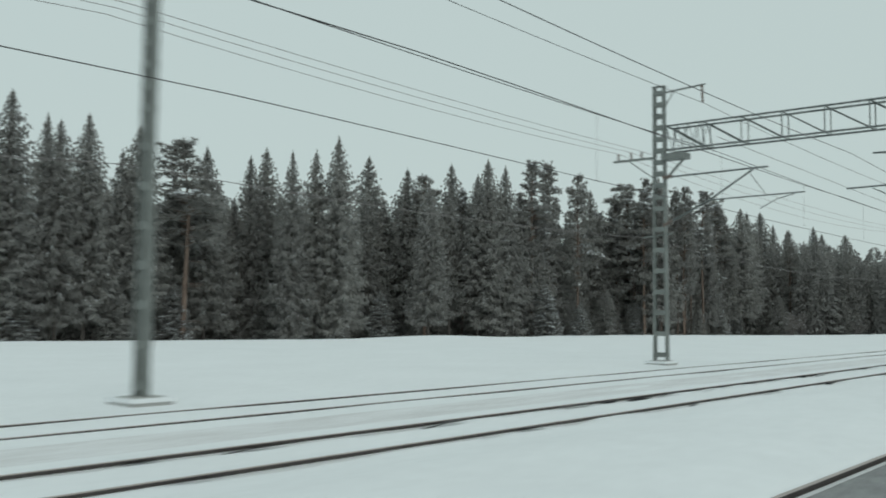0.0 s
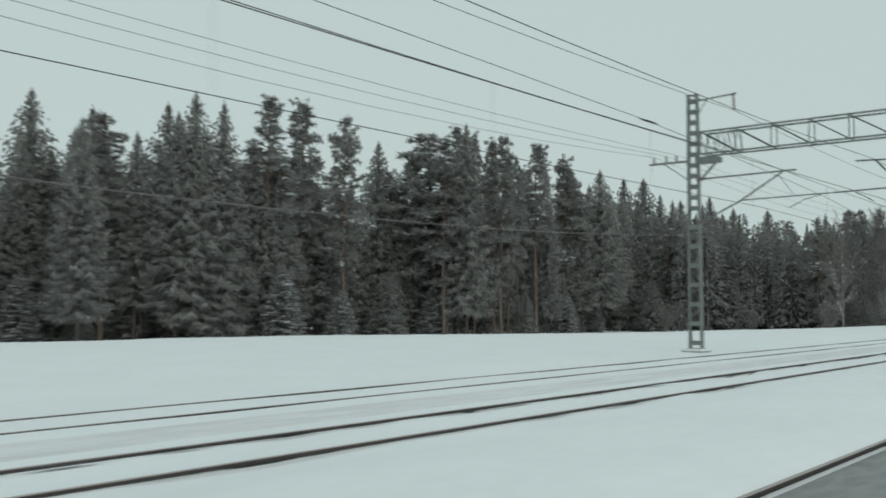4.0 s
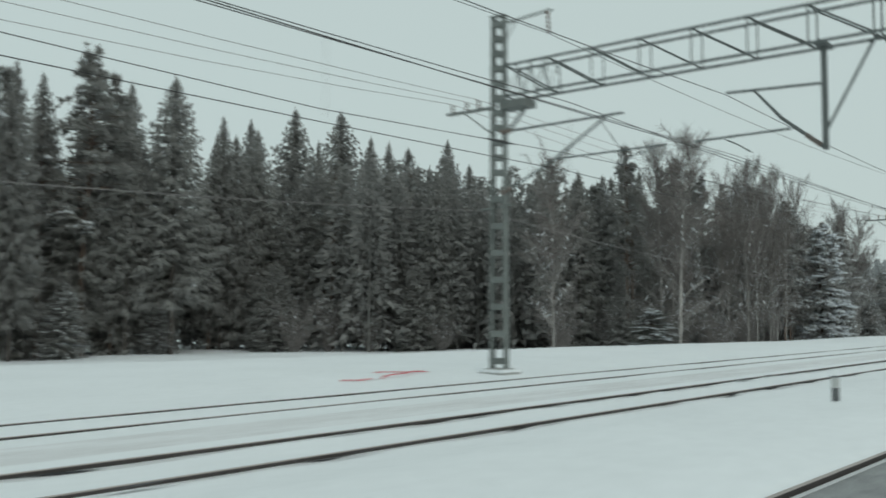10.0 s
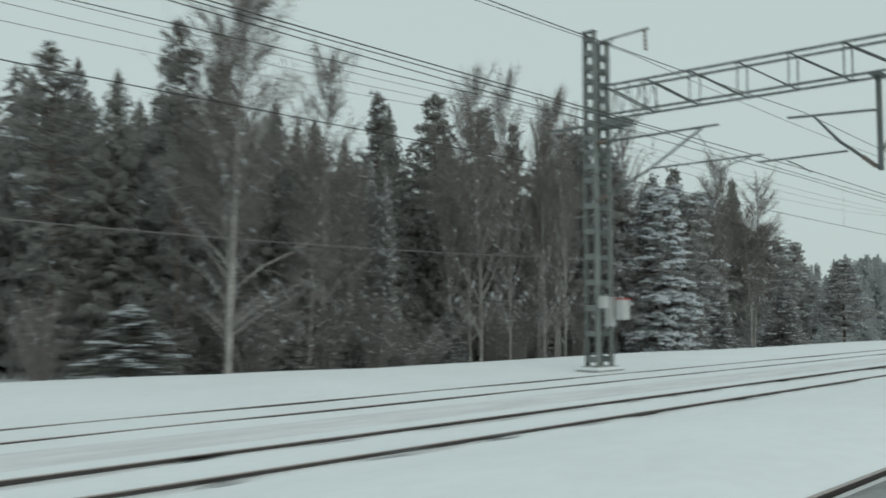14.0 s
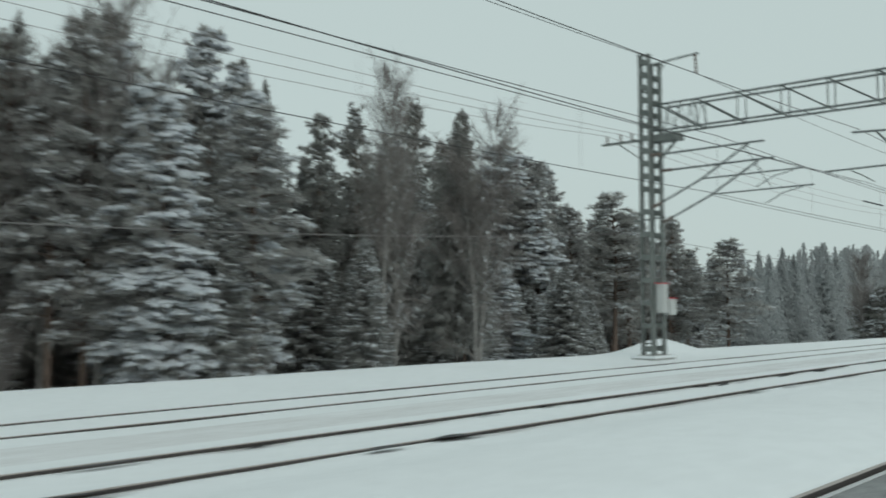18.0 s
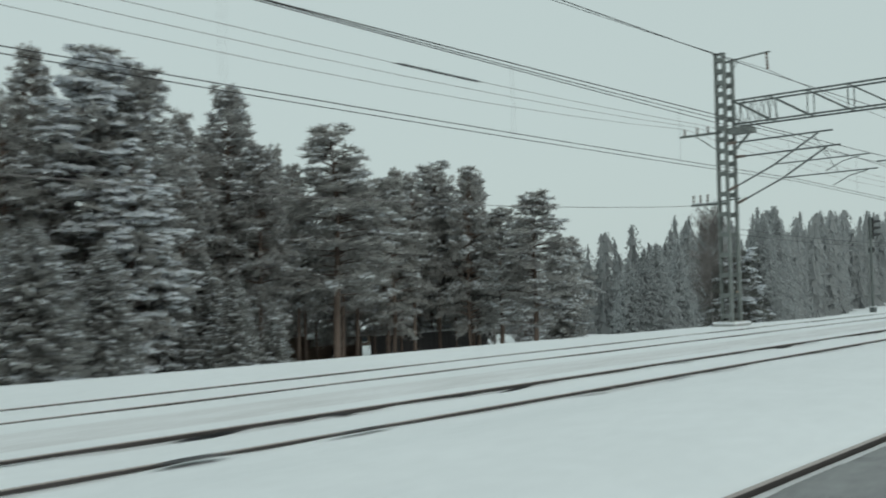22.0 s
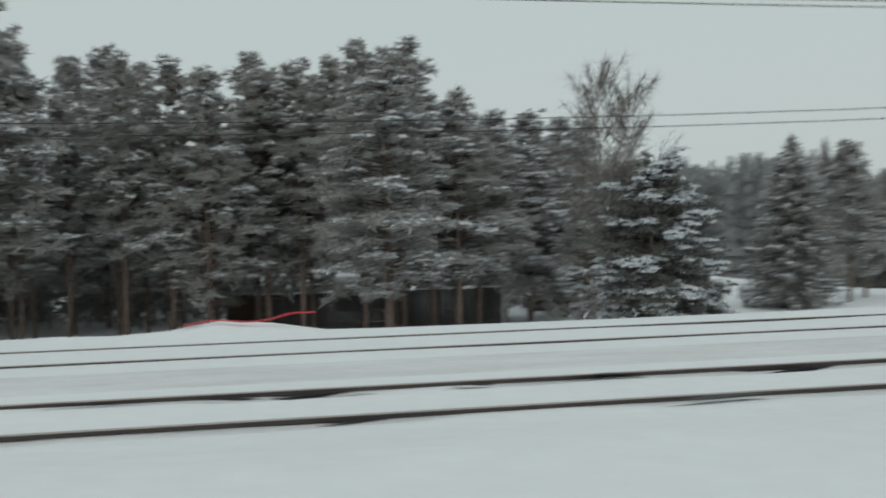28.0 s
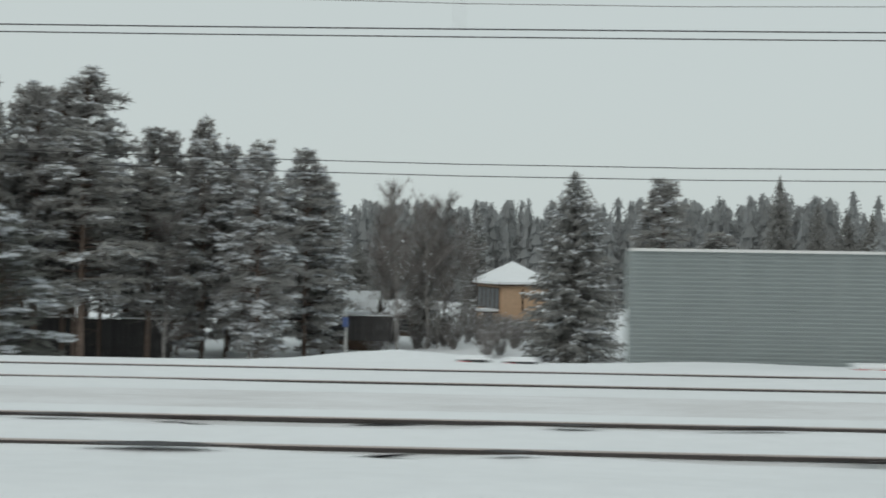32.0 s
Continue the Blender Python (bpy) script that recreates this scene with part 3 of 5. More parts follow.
solid("ground", ground_mesh(), SNOW, "fresh untouched snow over level track bed and falling bank", "ground", kind="structure")

RAIL_HEAD = [(-0.036, -0.004), (-0.030, 0.0), (0.030, 0.0), (0.036, -0.004), (0.036, -0.035), (0.009, -0.05), (0.009, -0.15), (0.07, -0.17), (0.07, -0.18), (-0.07, -0.18), (-0.07, -0.17), (-0.009, -0.15), (-0.009, -0.05), (-0.036, -0.035)]


def rail(y, label):
    """One running rail, the worn head and the rusty web apart."""
    ob = thing("rail", (0, y, 0), label, "rail", "running rails")
    part("web", Build().prism([(a, b - 0.006) for a, b in RAIL_HEAD], X_MIN, X_MAX), RAIL_SIDE, ob)
    part("running_surface", Build().prism([(-0.03, -0.0055), (0.03, -0.0055), (0.026, 0.0), (-0.026, 0.0)], X_MIN, X_MAX), RAIL_TOP, ob, "worn bright running surface")


for c in (TRACK_NEAR, TRACK_FAR):
    for s in (-1, 1):
        rail(c + s * GAUGE / 2, "steel rail half buried in snow on the track bed")


def strip_of_snow(y0, y1, rows):
    """Walked-over snow between the two tracks, a film above the ground sheet."""
    xs = list(np.arange(X_MIN, X_MAX + 0.1, 0.9))
    ys = [y0 + (y1 - y0) * i / rows for i in range(rows + 1)]
    v = [(x, y, ground_z(x, y) + (0.006 if 0 < j < rows else -0.004)) for x in xs for j, y in enumerate(ys)]
    n = len(ys)
    f = [(i * n + j, (i + 1) * n + j, (i + 1) * n + j + 1, i * n + j + 1) for i in range(len(xs) - 1) for j in range(n - 1)]
    return mesh_from("trodden_snow", v, f, SNOW_TRACK, True)


solid("trodden_snow", strip_of_snow(10.7, 12.4, 4), SNOW_TRACK, "greyish wind-packed snow between the two tracks", "snow", kind="structure")


def pit_patches():
    """Slim dark streaks laid on the snow for shaded pits beside the nearer rails."""
    r = np.random.default_rng(23)
    b = Build()
    for rail_y, chance in ((TRACK_NEAR + GAUGE / 2, 0.85), (TRACK_NEAR - GAUGE / 2, 0.45)):
        x = X_MIN + 1
        while x < X_MAX - 5:
            long = float(r.uniform(0.45, 1.3))
            if r.random() < chance:
                n = 9
                mid = rail_y - float(r.uniform(0.17, 0.27))
                wide = float(r.uniform(0.08, 0.14))
                k = len(b.v)
                for i in range(n):
                    t = i / (n - 1)
                    w = wide * math.sin(math.pi * t) ** 0.7 * float(r.uniform(0.7, 1.2)) + 0.004
                    y = mid + 0.03 * math.sin(3 * t + x)
                    for s in (-1, 1):
                        px, py = x + long * t, y + s * w
                        b.v.append(Vector((px, py, ground_z(px, py) + 0.055)))
                for i in range(n - 1):
                    b.f.append([k + 2 * i, k + 2 * i + 2, k + 2 * i + 3, k + 2 * i + 1])
            x += long + float(r.uniform(0.1, 1.5))
    return b


solid("bare_ballast", pit_patches(), PIT_SHADE, "dark streaks painted for shaded pits in the snow beside the rails", "ballast", kind="stuff")


# ---------- masts, gantries and overhead line ----------
def channel(x, y0, y1, top, w=0.16, t=0.02):
    """A U-shaped upright whose foot stands at y0 and head at y1, open towards the other one."""
    s = 1 if y0 > MAST_Y else -1
    u = [(-w / 2, 0.045), (w / 2, 0.045), (w / 2, -0.045), (w / 2 - t, -0.045), (w / 2 - t, 0.02), (-w / 2 + t, 0.02), (-w / 2 + t, -0.045), (-w / 2, -0.045)]
    b = Build()
    for z, y in ((-0.1, y0), (top, y1)):
        for ax, ay in u:
            b.v.append(Vector((x + ax, y + s * ay, z)))
    for j in range(8):
        q = (j + 1) % 8
        b.f.append([j, q, 8 + q, 8 + j])
    b.f.append(list(range(8)))
    b.f.append(list(range(8, 16)))
    return b


def lattice_leg(parent, x, half0, half1, top):
    """Two channels tied by batten plates, the upper ones closer."""
    for s in (-1, 1):
        part("channel", channel(x, MAST_Y + s * half0, MAST_Y + s * half1, top), MAST, parent)
    z = 0.35
    while z < top - 0.1:
        h = half0 + (half1 - half0) * z / top
        for dx in (-0.082, 0.082):
            part("batten", Build().box((x + dx - 0.008, MAST_Y - h - 0.045, z - 0.085), (x + dx + 0.008, MAST_Y + h + 0.045, z + 0.085)), MAST, parent)
        z += 0.78 if z < 5.6 else 0.44
    part("cap", Build().box((x - 0.11, MAST_Y - half1 - 0.07, top), (x + 0.11, MAST_Y + half1 + 0.07, top + 0.03)), MAST, parent)


def insulator(p, q, r=0.055, n=5):
    """A string of sheds between two points."""
    p, q = Vector(p), Vector(q)
    pts, rad = [], []
    for i in range(n):
        for f, k in ((0.05, 0.45), (0.3, 1.0), (0.55, 1.0), (0.95, 0.45)):
            pts.append(p + (q - p) * ((i + f) / n))
            rad.append(r * k)
    return Build().tube(pts, rad, 7)


def make_mast(legs, low):
    """One mast; low: how far its crossarm and beam seat sit from the usual height."""
    ob = thing("catenary_mast", (0, 0, 0), "grey steel lattice mast on a snow-topped concrete foot" if legs < 2 else "twin-legged grey steel lattice mast beside the track", "mast", "catenary masts")
    top = 10.45
    if legs == 0:
        lattice_leg(ob, 0, 0.13, 0.10, top)
    elif legs == 1:
        lattice_leg(ob, 0, 0.25, 0.19, top)
    else:
        for s in (-0.37, 0.37):
            lattice_leg(ob, s, 0.19, 0.16, top - (0.2 if s > 0 else 0))
        for z in (0.5, 4.2, 7.2, 9.2):
            part("tie", Build().box((-0.3, MAST_Y + 0.1, z), (0.3, MAST_Y + 0.13, z + 0.05)), MAST, ob)
    wide = 0.45 if legs < 2 else 0.72
    foot = part("foot", Build().box((-wide, MAST_Y - 0.42, -0.3), (wide, MAST_Y + 0.42, 0.04)).box((-wide + 0.12, MAST_Y - 0.3, 0.04), (wide - 0.12, MAST_Y + 0.3, 0.14)), CONCRETE, ob, "concrete foot")
    part("snow_cap", Build().box((-wide - 0.02, MAST_Y - 0.44, 0.043), (wide + 0.02, MAST_Y + 0.44, 0.12)), SNOW, foot, "cap of fresh snow")
    if legs == 0:
        return ob
    # head arm over the track with a short dropper
    part("head_arm", Build().tube([(0, MAST_Y - 0.1, 10.2), (0, MAST_Y - 1.85, 10.3)], 0.035, 6), MAST, ob)
    part("head_brace", Build().tube([(0, MAST_Y - 0.15, 9.55), (0, MAST_Y - 0.6, 10.2)], 0.022, 5), MAST, ob)
    part("head_insulator", insulator((0, MAST_Y - 1.72, 10.28), (0, MAST_Y - 1.75, 9.62)), INSUL, ob)
    # crossarm on the wood side with three pins
    part("crossarm", Build().box((-0.05, MAST_Y + 0.15, 7.72 + low), (0.05, MAST_Y + 1.95, 7.80 + low)), MAST, ob)
    part("crossarm_brace", Build().tube([(0, MAST_Y + 1.3, 7.74 + low), (0, MAST_Y + 0.2, 6.95 + low)], 0.022, 5), MAST, ob)
    for dy in (0.75, 1.2, 1.75):
        part("pin_insulator", insulator((0, MAST_Y + dy, 7.80 + low), (0, MAST_Y + dy, 8.06 + low), 0.05, 3), INSUL, ob)
    # seat under the beam
    part("beam_seat", Build().box((-0.3, MAST_Y - 1.1, 7.62 + low), (0.3, MAST_Y - 0.2, 7.84 + low)).tube([(0, MAST_Y - 1.0, 7.65 + low), (0, MAST_Y - 0.25, 6.9 + low)], 0.05, 6), MAST, ob)
    part("cable_bracket", Build().tube([(0, MAST_Y + 0.75, 4.75), (0, MAST_Y - 0.5, 4.85)], 0.03, 5), MAST, ob)
    return ob


def make_beam():
    """The box truss that spans the tracks, with its two drop posts."""
    ob = thing("gantry_beam", (0, 0, 0), "dark steel lattice beam spanning high above the tracks", "gantry", "gantry beams")
    y0, y1, zb, zt, w = MAST_Y - 0.45, -7.0, 7.95, 8.85, 0.32
    for x in (-w, w):
        for z in (zb, zt):
            part("chord", Build().box((x - 0.03, y1, z - 0.03), (x + 0.03, y0, z + 0.03)), BEAM, ob)
    n = 16
    for i in range(n + 1):
        y = y0 + (y1 - y0) * i / n
        for x in (-w, w):
            part("upright", Build().tube([(x, y, zb), (x, y, zt)], 0.022, 4), BEAM, ob)
        part("cross_tie", Build().tube([(-w, y, zt), (w, y, zt)], 0.02, 4).tube([(-w, y, zb), (w, y, zb)], 0.02, 4), BEAM, ob)
        if i < n:
            q = y0 + (y1 - y0) * (i + 1) / n
            a, b = (zt, zb)
            for x in (-w, w):
                part("diagonal", Build().tube([(x, y, a), (x, q, b)], 0.023, 4), BEAM, ob)
    # closer lattice where the beam meets the mast
    for i in range(7):
        y, q = y0 - 0.22 * i, y0 - 0.22 * (i + 1)
        for x in (-w, w):
            part("end_brace", Build().tube([(x, y, zb if i % 2 else zt), (x, q, zt if i % 2 else zb)], 0.014, 4), BEAM, ob)
    return ob


def make_drop_post(y, s):
    """A tube hung from the beam that carries arms for one track."""
    ob = thing("drop_post", (0, 0, 0), "dark steel tube hanging from the gantry with angled arms", "drop post", "drop posts under the gantries")
    zb = 7.95
    part("tube", Build().tube([(0, y, zb + 0.1), (0, y, 5.5)], 0.075, 8), BEAM, ob)
    part("hanger_plate", Build().box((-0.36, y - 0.12, zb - 0.06), (0.36, y + 0.12, zb + 0.02)), BEAM, ob)
    part("post_brace", Build().tube([(0, y - 0.06 * s, 6.0), (0, y - 1.15 * s, zb)], 0.035, 6), BEAM, ob)
    part("upper_arm", Build().tube([(0, y + 0.08 * s, 7.05), (0, y + 2.35 * s, 7.15)], 0.035, 6), BEAM, ob)
    part("stay", Build().tube([(0, y + 0.02 * s, 5.55), (0, y + 1.0 * s, 6.35), (0, y + 1.65 * s, 7.1)], [0.05, 0.045, 0.03], 6), BEAM, ob)
    part("stay_insulator", insulator((0, y + 0.1 * s, 5.6), (0, y + 0.45 * s, 5.9), 0.07, 4), INSUL, ob)
    part("lower_tube", Build().tube([(0, y + 0.8 * s, 6.08), (0, y + 3.2 * s, 6.04)], 0.03, 6), BEAM, ob)
    part("steady_arm", Build().tube([(0, y + 2.4 * s, 6.0), (0, y + 2.1 * s, 5.85), (0, y + 1.75 * s, 5.62)], 0.018, 5), BEAM, ob)
    return ob


def make_cantilever():
    ob = thing("cantilever", (0, 0, 0), "slim tubular cantilever holding the contact wire", "cantilever", "cantilevers on the masts")
    m = MAST_Y
    part("top_tube", Build().tube([(0, m - 0.35, 6.95), (0, 12.2, 7.0)], 0.035, 6), BEAM, ob)
    part("top_insulator", insulator((0, m - 0.2, 6.95), (0, m - 0.6, 6.96), 0.07, 4), INSUL, ob)
    part("strut", Build().tube([(0, m - 0.25, 5.15), (0, 14.4, 5.95), (0, 12.7, 6.97)], 0.035, 6), BEAM, ob)
    part("strut_insulator", insulator((0, m - 0.22, 5.15), (0, m - 0.6, 5.32), 0.07, 4), INSUL, ob)
    part("registration_tube", Build().tube([(0, 14.3, 5.98), (0, 10.95, 6.02)], 0.026, 6), BEAM, ob)
    part("hanger", Build().tube([(0, 12.9, 6.9), (0, 12.3, 6.05)], 0.012, 4), BEAM, ob)
    part("steady_arm", Build().tube([(0, 11.3, 5.98), (0, 11.9, 5.85), (0, 12.5, 5.55)], 0.018, 5), BEAM, ob)
    return ob


beam0, cant0 = make_beam(), make_cantilever()
posts = (make_drop_post(7.75, 1), make_drop_post(5.32, -1))
# how far each gantry's posts stand from the usual place, and its beam from the usual height
POST_SHIFT = ((32.7, -1.3), (75.8, 0.0), (121.7, -0.65), (162.7, -0.2), (203.1, -0.45), (244.7, -0.1), (281.0, -0.2), (325.0, -0.2))
GANTRY_LOW = ((-40, 0.0), (121.7, 0.0), (162.7, -0.16), (203.1, -0.17), (244.7, -0.28), (281.0, -0.75), (470, -0.75))
first = True
for x, legs in MASTS:
    low = lerp_table(GANTRY_LOW, x)
    near = -0.5 if x == 162.7 else 0.0
    make_mast(legs, low).matrix_basis = pose(x, near, 0)
    if not legs:
        continue
    hung = pose(x, lerp_table(POST_SHIFT, x), low)
    if first:
        for post in posts:
            post.matrix_basis = hung
        beam0.matrix_basis = pose(x, 0, low)
        cant0.matrix_basis = pose(x - 0.2, 0, 0)
        first = False
        continue
    for post in posts:
        copy_thing(post, hung)
    copy_thing(beam0, pose(x, near, low))
    copy_thing(cant0, pose(x - (0.2 if legs < 2 else 0.37), near, 0))
    if legs == 2 and x > 200:
        copy_thing(cant0, pose(x + 0.37, 0, -0.45))


def wire(name, y, high, sag, radius, material, label, group, wander=0.0, x0=-40.0, x1=470.0):
    """A wire slung from mast to mast; high is a table of its height along the line."""
    knots = [x0] + [x for x, _ in MASTS if x0 < x < x1] + [x1]
    pts = []
    for i in range(len(knots) - 1):
        a, b = knots[i], knots[i + 1]
        n = 10
        for j in range(n):
            t = j / n
            x = a + (b - a) * t
            s = sag * ((b - a) / 42.0) ** 2 * 4 * t * (1 - t)
            pts.append((x, y + wander * math.cos(math.pi * (i + t)), lerp_table(high, x) - s))
    pts.append((x1, y, lerp_table(high, x1)))
    solid(name, Build().tube(pts, radius, 5, False), material, label, "wire", group)
    return pts


CONTACT = ((-40, 5.66), (32, 5.72), (76, 5.72), (121.7, 5.68), (163.2, 5.48), (203.1, 5.54), (246, 5.42), (262, 5.30), (281, 5.26), (298, 5.24), (325, 5.15), (470, 5.3))
MESSENGER = ((-40, 7.6), (32.7, 7.68), (75.8, 7.62), (121.7, 7.55), (163.2, 7.22), (203.1, 7.42), (244.7, 7.05), (281, 6.6), (325, 6.5), (470, 6.8))
# a section wire that comes down from the messenger to the contact wire
SECTION = ((32.7, 8.3), (59, 7.95), (68, 7.8), (84, 7.07), (94, 6.3), (103, 5.98), (112, 5.84), (121.7, 6.15), (163.2, 7.1))
overhead = "overhead line"
wire("contact_wire", TRACK_FAR, CONTACT, 0.12, 0.011, WIRE, "thin dark contact wire above the far track", overhead, 0.2)
wire("contact_wire", TRACK_FAR - 0.02, [(a, b - 0.10) for a, b in CONTACT], 0.14, 0.010, WIRE, "second dark contact wire above the far track", overhead, 0.2, x0=203.1)
mess = wire("messenger_wire", TRACK_FAR, MESSENGER, 0.22, 0.012, WIRE, "dark messenger wire sagging between the masts", overhead)
wire("contact_wire", TRACK_NEAR, CONTACT, 0.12, 0.010, WIRE, "thin dark contact wire above the nearer track", overhead, 0.2)
wire("contact_wire", TRACK_NEAR - 0.04, [(a, b - 0.11) for a, b in CONTACT], 0.14, 0.008, WIRE, "second dark contact wire above the nearer track", overhead, 0.2, x0=75.8)
wire("messenger_wire", TRACK_NEAR, ((-40, 7.2), (60, 7.2), (100, 7.12), (244, 7.05), (281, 6.9), (470, 6.9)), 0.35, 0.010, WIRE, "dark messenger wire sagging between the masts", overhead)
wire("feeder_wire", 14.65, ((-40, 9.62), (470, 9.62)), 0.32, 0.010, WIRE, "dark feeder wire slung from the mast heads", overhead)
lines = []
for dy in (0.75, 1.2, 1.75):
    lines += wire("line_wire", MAST_Y + dy, [(a, 8.07 + b) for a, b in GANTRY_LOW], 0.1 + 0.34 * dy, 0.008, PALE_WIRE, "pale line wire on the crossarm insulators", "line wires")
section = wire("section_wire", TRACK_FAR + 0.15, SECTION, 0.0, 0.010, WIRE, "dark section wire sloping down to the contact wire", overhead, x0=32.7, x1=163.2)
wire("cable", MAST_Y + 0.72, ((-40, 4.75), (121.7, 4.75), (163.2, 3.5), (203.1, 4.35), (244.7, 4.66), (470, 4.66)), 0.65, 0.010, PALE_WIRE, "pale cable hung along the masts", "line wires", x1=244.7)
for y, z in ((17.5, 3.98), (17.7, 3.78)):
    wire("cable", y, ((200, z), (470, z)), 0.5, 0.009, WIRE, "thin dark cable hung along the masts", "line wires", x0=244.7)
# long black insulators let into the wires
for line, a, b in ((section, (66.9, TRACK_FAR + 0.15, 7.2), (67.8, TRACK_FAR + 0.15, 7.24)), (section, (118.2, TRACK_FAR + 0.15, 6.02), (119.1, TRACK_FAR + 0.15, 6.04)), (lines[:len(lines) // 3], (227.4, MAST_Y + 0.75, 7.46), (230.6, MAST_Y + 0.75, 7.54))):
    mid = [(a[i] + b[i]) / 2 for i in range(3)]
    near_z = float(np.interp(mid[0], [q[0] for q in line], [q[2] for q in line]))
    bar = thing("wire_insulator", (mid[0], mid[1], near_z), "long black ribbed insulator let into an overhead wire", "insulator", "wire insulators")
    half = (b[0] - a[0]) / 2
    part("rod", Build().tube([(-half - 0.2, 0, -0.01), (half + 0.2, 0, 0.01)], 0.014, 6), WIRE, bar)
    n = int(half * 2 / 0.14)
    for i in range(n):
        x = -half + (i + 0.5) * half * 2 / n
        part("shed_disc", Build().tube([(x - 0.05, 0, 0), (x, 0, 0), (x + 0.05, 0, 0)], [0.018, 0.045, 0.018], 8), BLACK, bar)
# droppers between messenger and contact wire
for i, (x, y, z) in enumerate(mess):
    if i % 2 == 0 and 20 < x < 330:
        solid("dropper", Build().tube([(x, y, z), (x, y, lerp_table(CONTACT, x) - (0.05 if x < 203 else 0.16))], 0.004, 4, False), WIRE, "hair-thin dropper wire between two overhead wires", "wire", "droppers")


# ---------- things along the track ----------
def marker_post(x):
    ob = thing("marker_post", (x, 5.82, 0.10), "short square marker post, white above and worn dark grey below", "marker post", "marker posts in the snow")
    part("stem", Build().box((-0.055, -0.055, -0.3), (0.055, 0.055, 0.265)), POST_DARK, ob, "worn dark lower half")
    part("head", Build().box((-0.06, -0.06, 0.265), (0.06, 0.06, 0.455)), GREYBOX, ob, "pale upper half")
    part("cap", Build().box((-0.065, -0.065, 0.458), (0.065, 0.065, 0.485)), POST_DARK, ob)


for x in (23.1, 117.9, 199.85, 281.7):
    marker_post(x)

# the nearest track, swept clear between its rails
for y in (3.50, 1.98):
    near = thing("rail", (0, y, 0), "dark rail with a pale worn head beside cleared grey ballast", "rail", "running rails")
    part("web", Build().prism([(a, b - 0.006) for a, b in RAIL_HEAD], X_MIN, X_MAX), RAIL_SIDE, near)
    part("running_surface", Build().prism([(-0.03, -0.0055), (0.03, -0.0055), (0.026, 0.0), (-0.026, 0.0)], X_MIN, X_MAX), RAIL_TOP, near, "worn running surface")
strip = Build()
for x in np.arange(X_MIN, X_MAX, 1.5):
    strip.box((x, 0.9, -0.2), (x + 1.5, 3.425, -0.085 + 0.012 * noise.noise((x * 0.7, 0, 0))))
solid("track_bed", strip, mat("snowy_ballast", (0.36, 0.37, 0.375), 0.9, 0, 0.3, 6.0, 0.6, second=(0.20, 0.20, 0.205)), "grey cleared ballast strip with a little snow", "track bed", kind="structure")


def equipment_boxes(x, boxes):
    """Cabinets hung on a mast leg: offsets, height, width, size, red lid."""
    for dx, dy, z, w, h, cap in boxes:
        ob = thing("cabinet", (x + dx, MAST_Y + dy, z), "pale grey sheet-metal cabinet hung on a mast leg", "cabinet", "trackside cabinets")
        part("body", Build().box((-w / 2, -0.12, 0), (w / 2, 0.12, h)), GREYBOX, ob)
        part("door", Build().box((-w / 2 + 0.03, -0.135, 0.04), (w / 2 - 0.03, -0.122, h - 0.04)), GREYBOX, ob)
        part("lid", Build().box((-w / 2 - 0.03, -0.15, h), (w / 2 + 0.03, 0.15, h + 0.03)), RED if cap else MAST, ob, "red lid" if cap else "")
        part("bracket", Build().box((-0.04, 0.12, h * 0.4), (0.04, 0.50, h * 0.4 + 0.06)), MAST, ob)


equipment_boxes(162.7, ((0.35, -1.12, 1.55, 0.42, 0.62, True), (0.2, -0.78, 1.35, 0.26, 0.9, False), (-0.25, -0.80, 1.9, 0.30, 0.38, False)))
equipment_boxes(203.1, ((-0.12, -0.40, 1.58, 0.36, 0.98, True), (0.38, -0.42, 1.50, 0.48, 0.56, True)))

# low crossarm with three insulators
low = thing("crossarm", (244.7, MAST_Y, 4.66), "snowy steel crossarm with three upright insulators", "crossarm")
part("arm", Build().box((-0.05, 0.1, 0), (0.05, 1.55, 0.08)).box((-0.4, 0.1, -0.02), (0.4, 0.17, 0.06)), MAST, low)
part("brace", Build().tube([(0, 1.0, 0.0), (0, 0.18, -0.75)], 0.025, 5), MAST, low)
for dy in (0.85, 1.15, 1.45):
    part("pin_insulator", insulator((0, dy, 0.08), (0, dy, 0.45), 0.05, 4), INSUL, low)
part("snow_cap", Build().box((-0.05, 0.2, 0.083), (0.05, 1.5, 0.12)), TREE_SNOW, low)

slim = thing("pole", (246.7, 17.0, -0.05), "slim grey steel pole standing in the snow", "pole")
part("shaft", Build().tube([(0, 0, -0.2), (0, 0, 5.55)], [0.075, 0.06], 10), MAST, slim)
part("band", Build().tube([(0, 0, 1.25), (0, 0, 1.32)], 0.085, 10), TIMBER, slim, "yellow band")


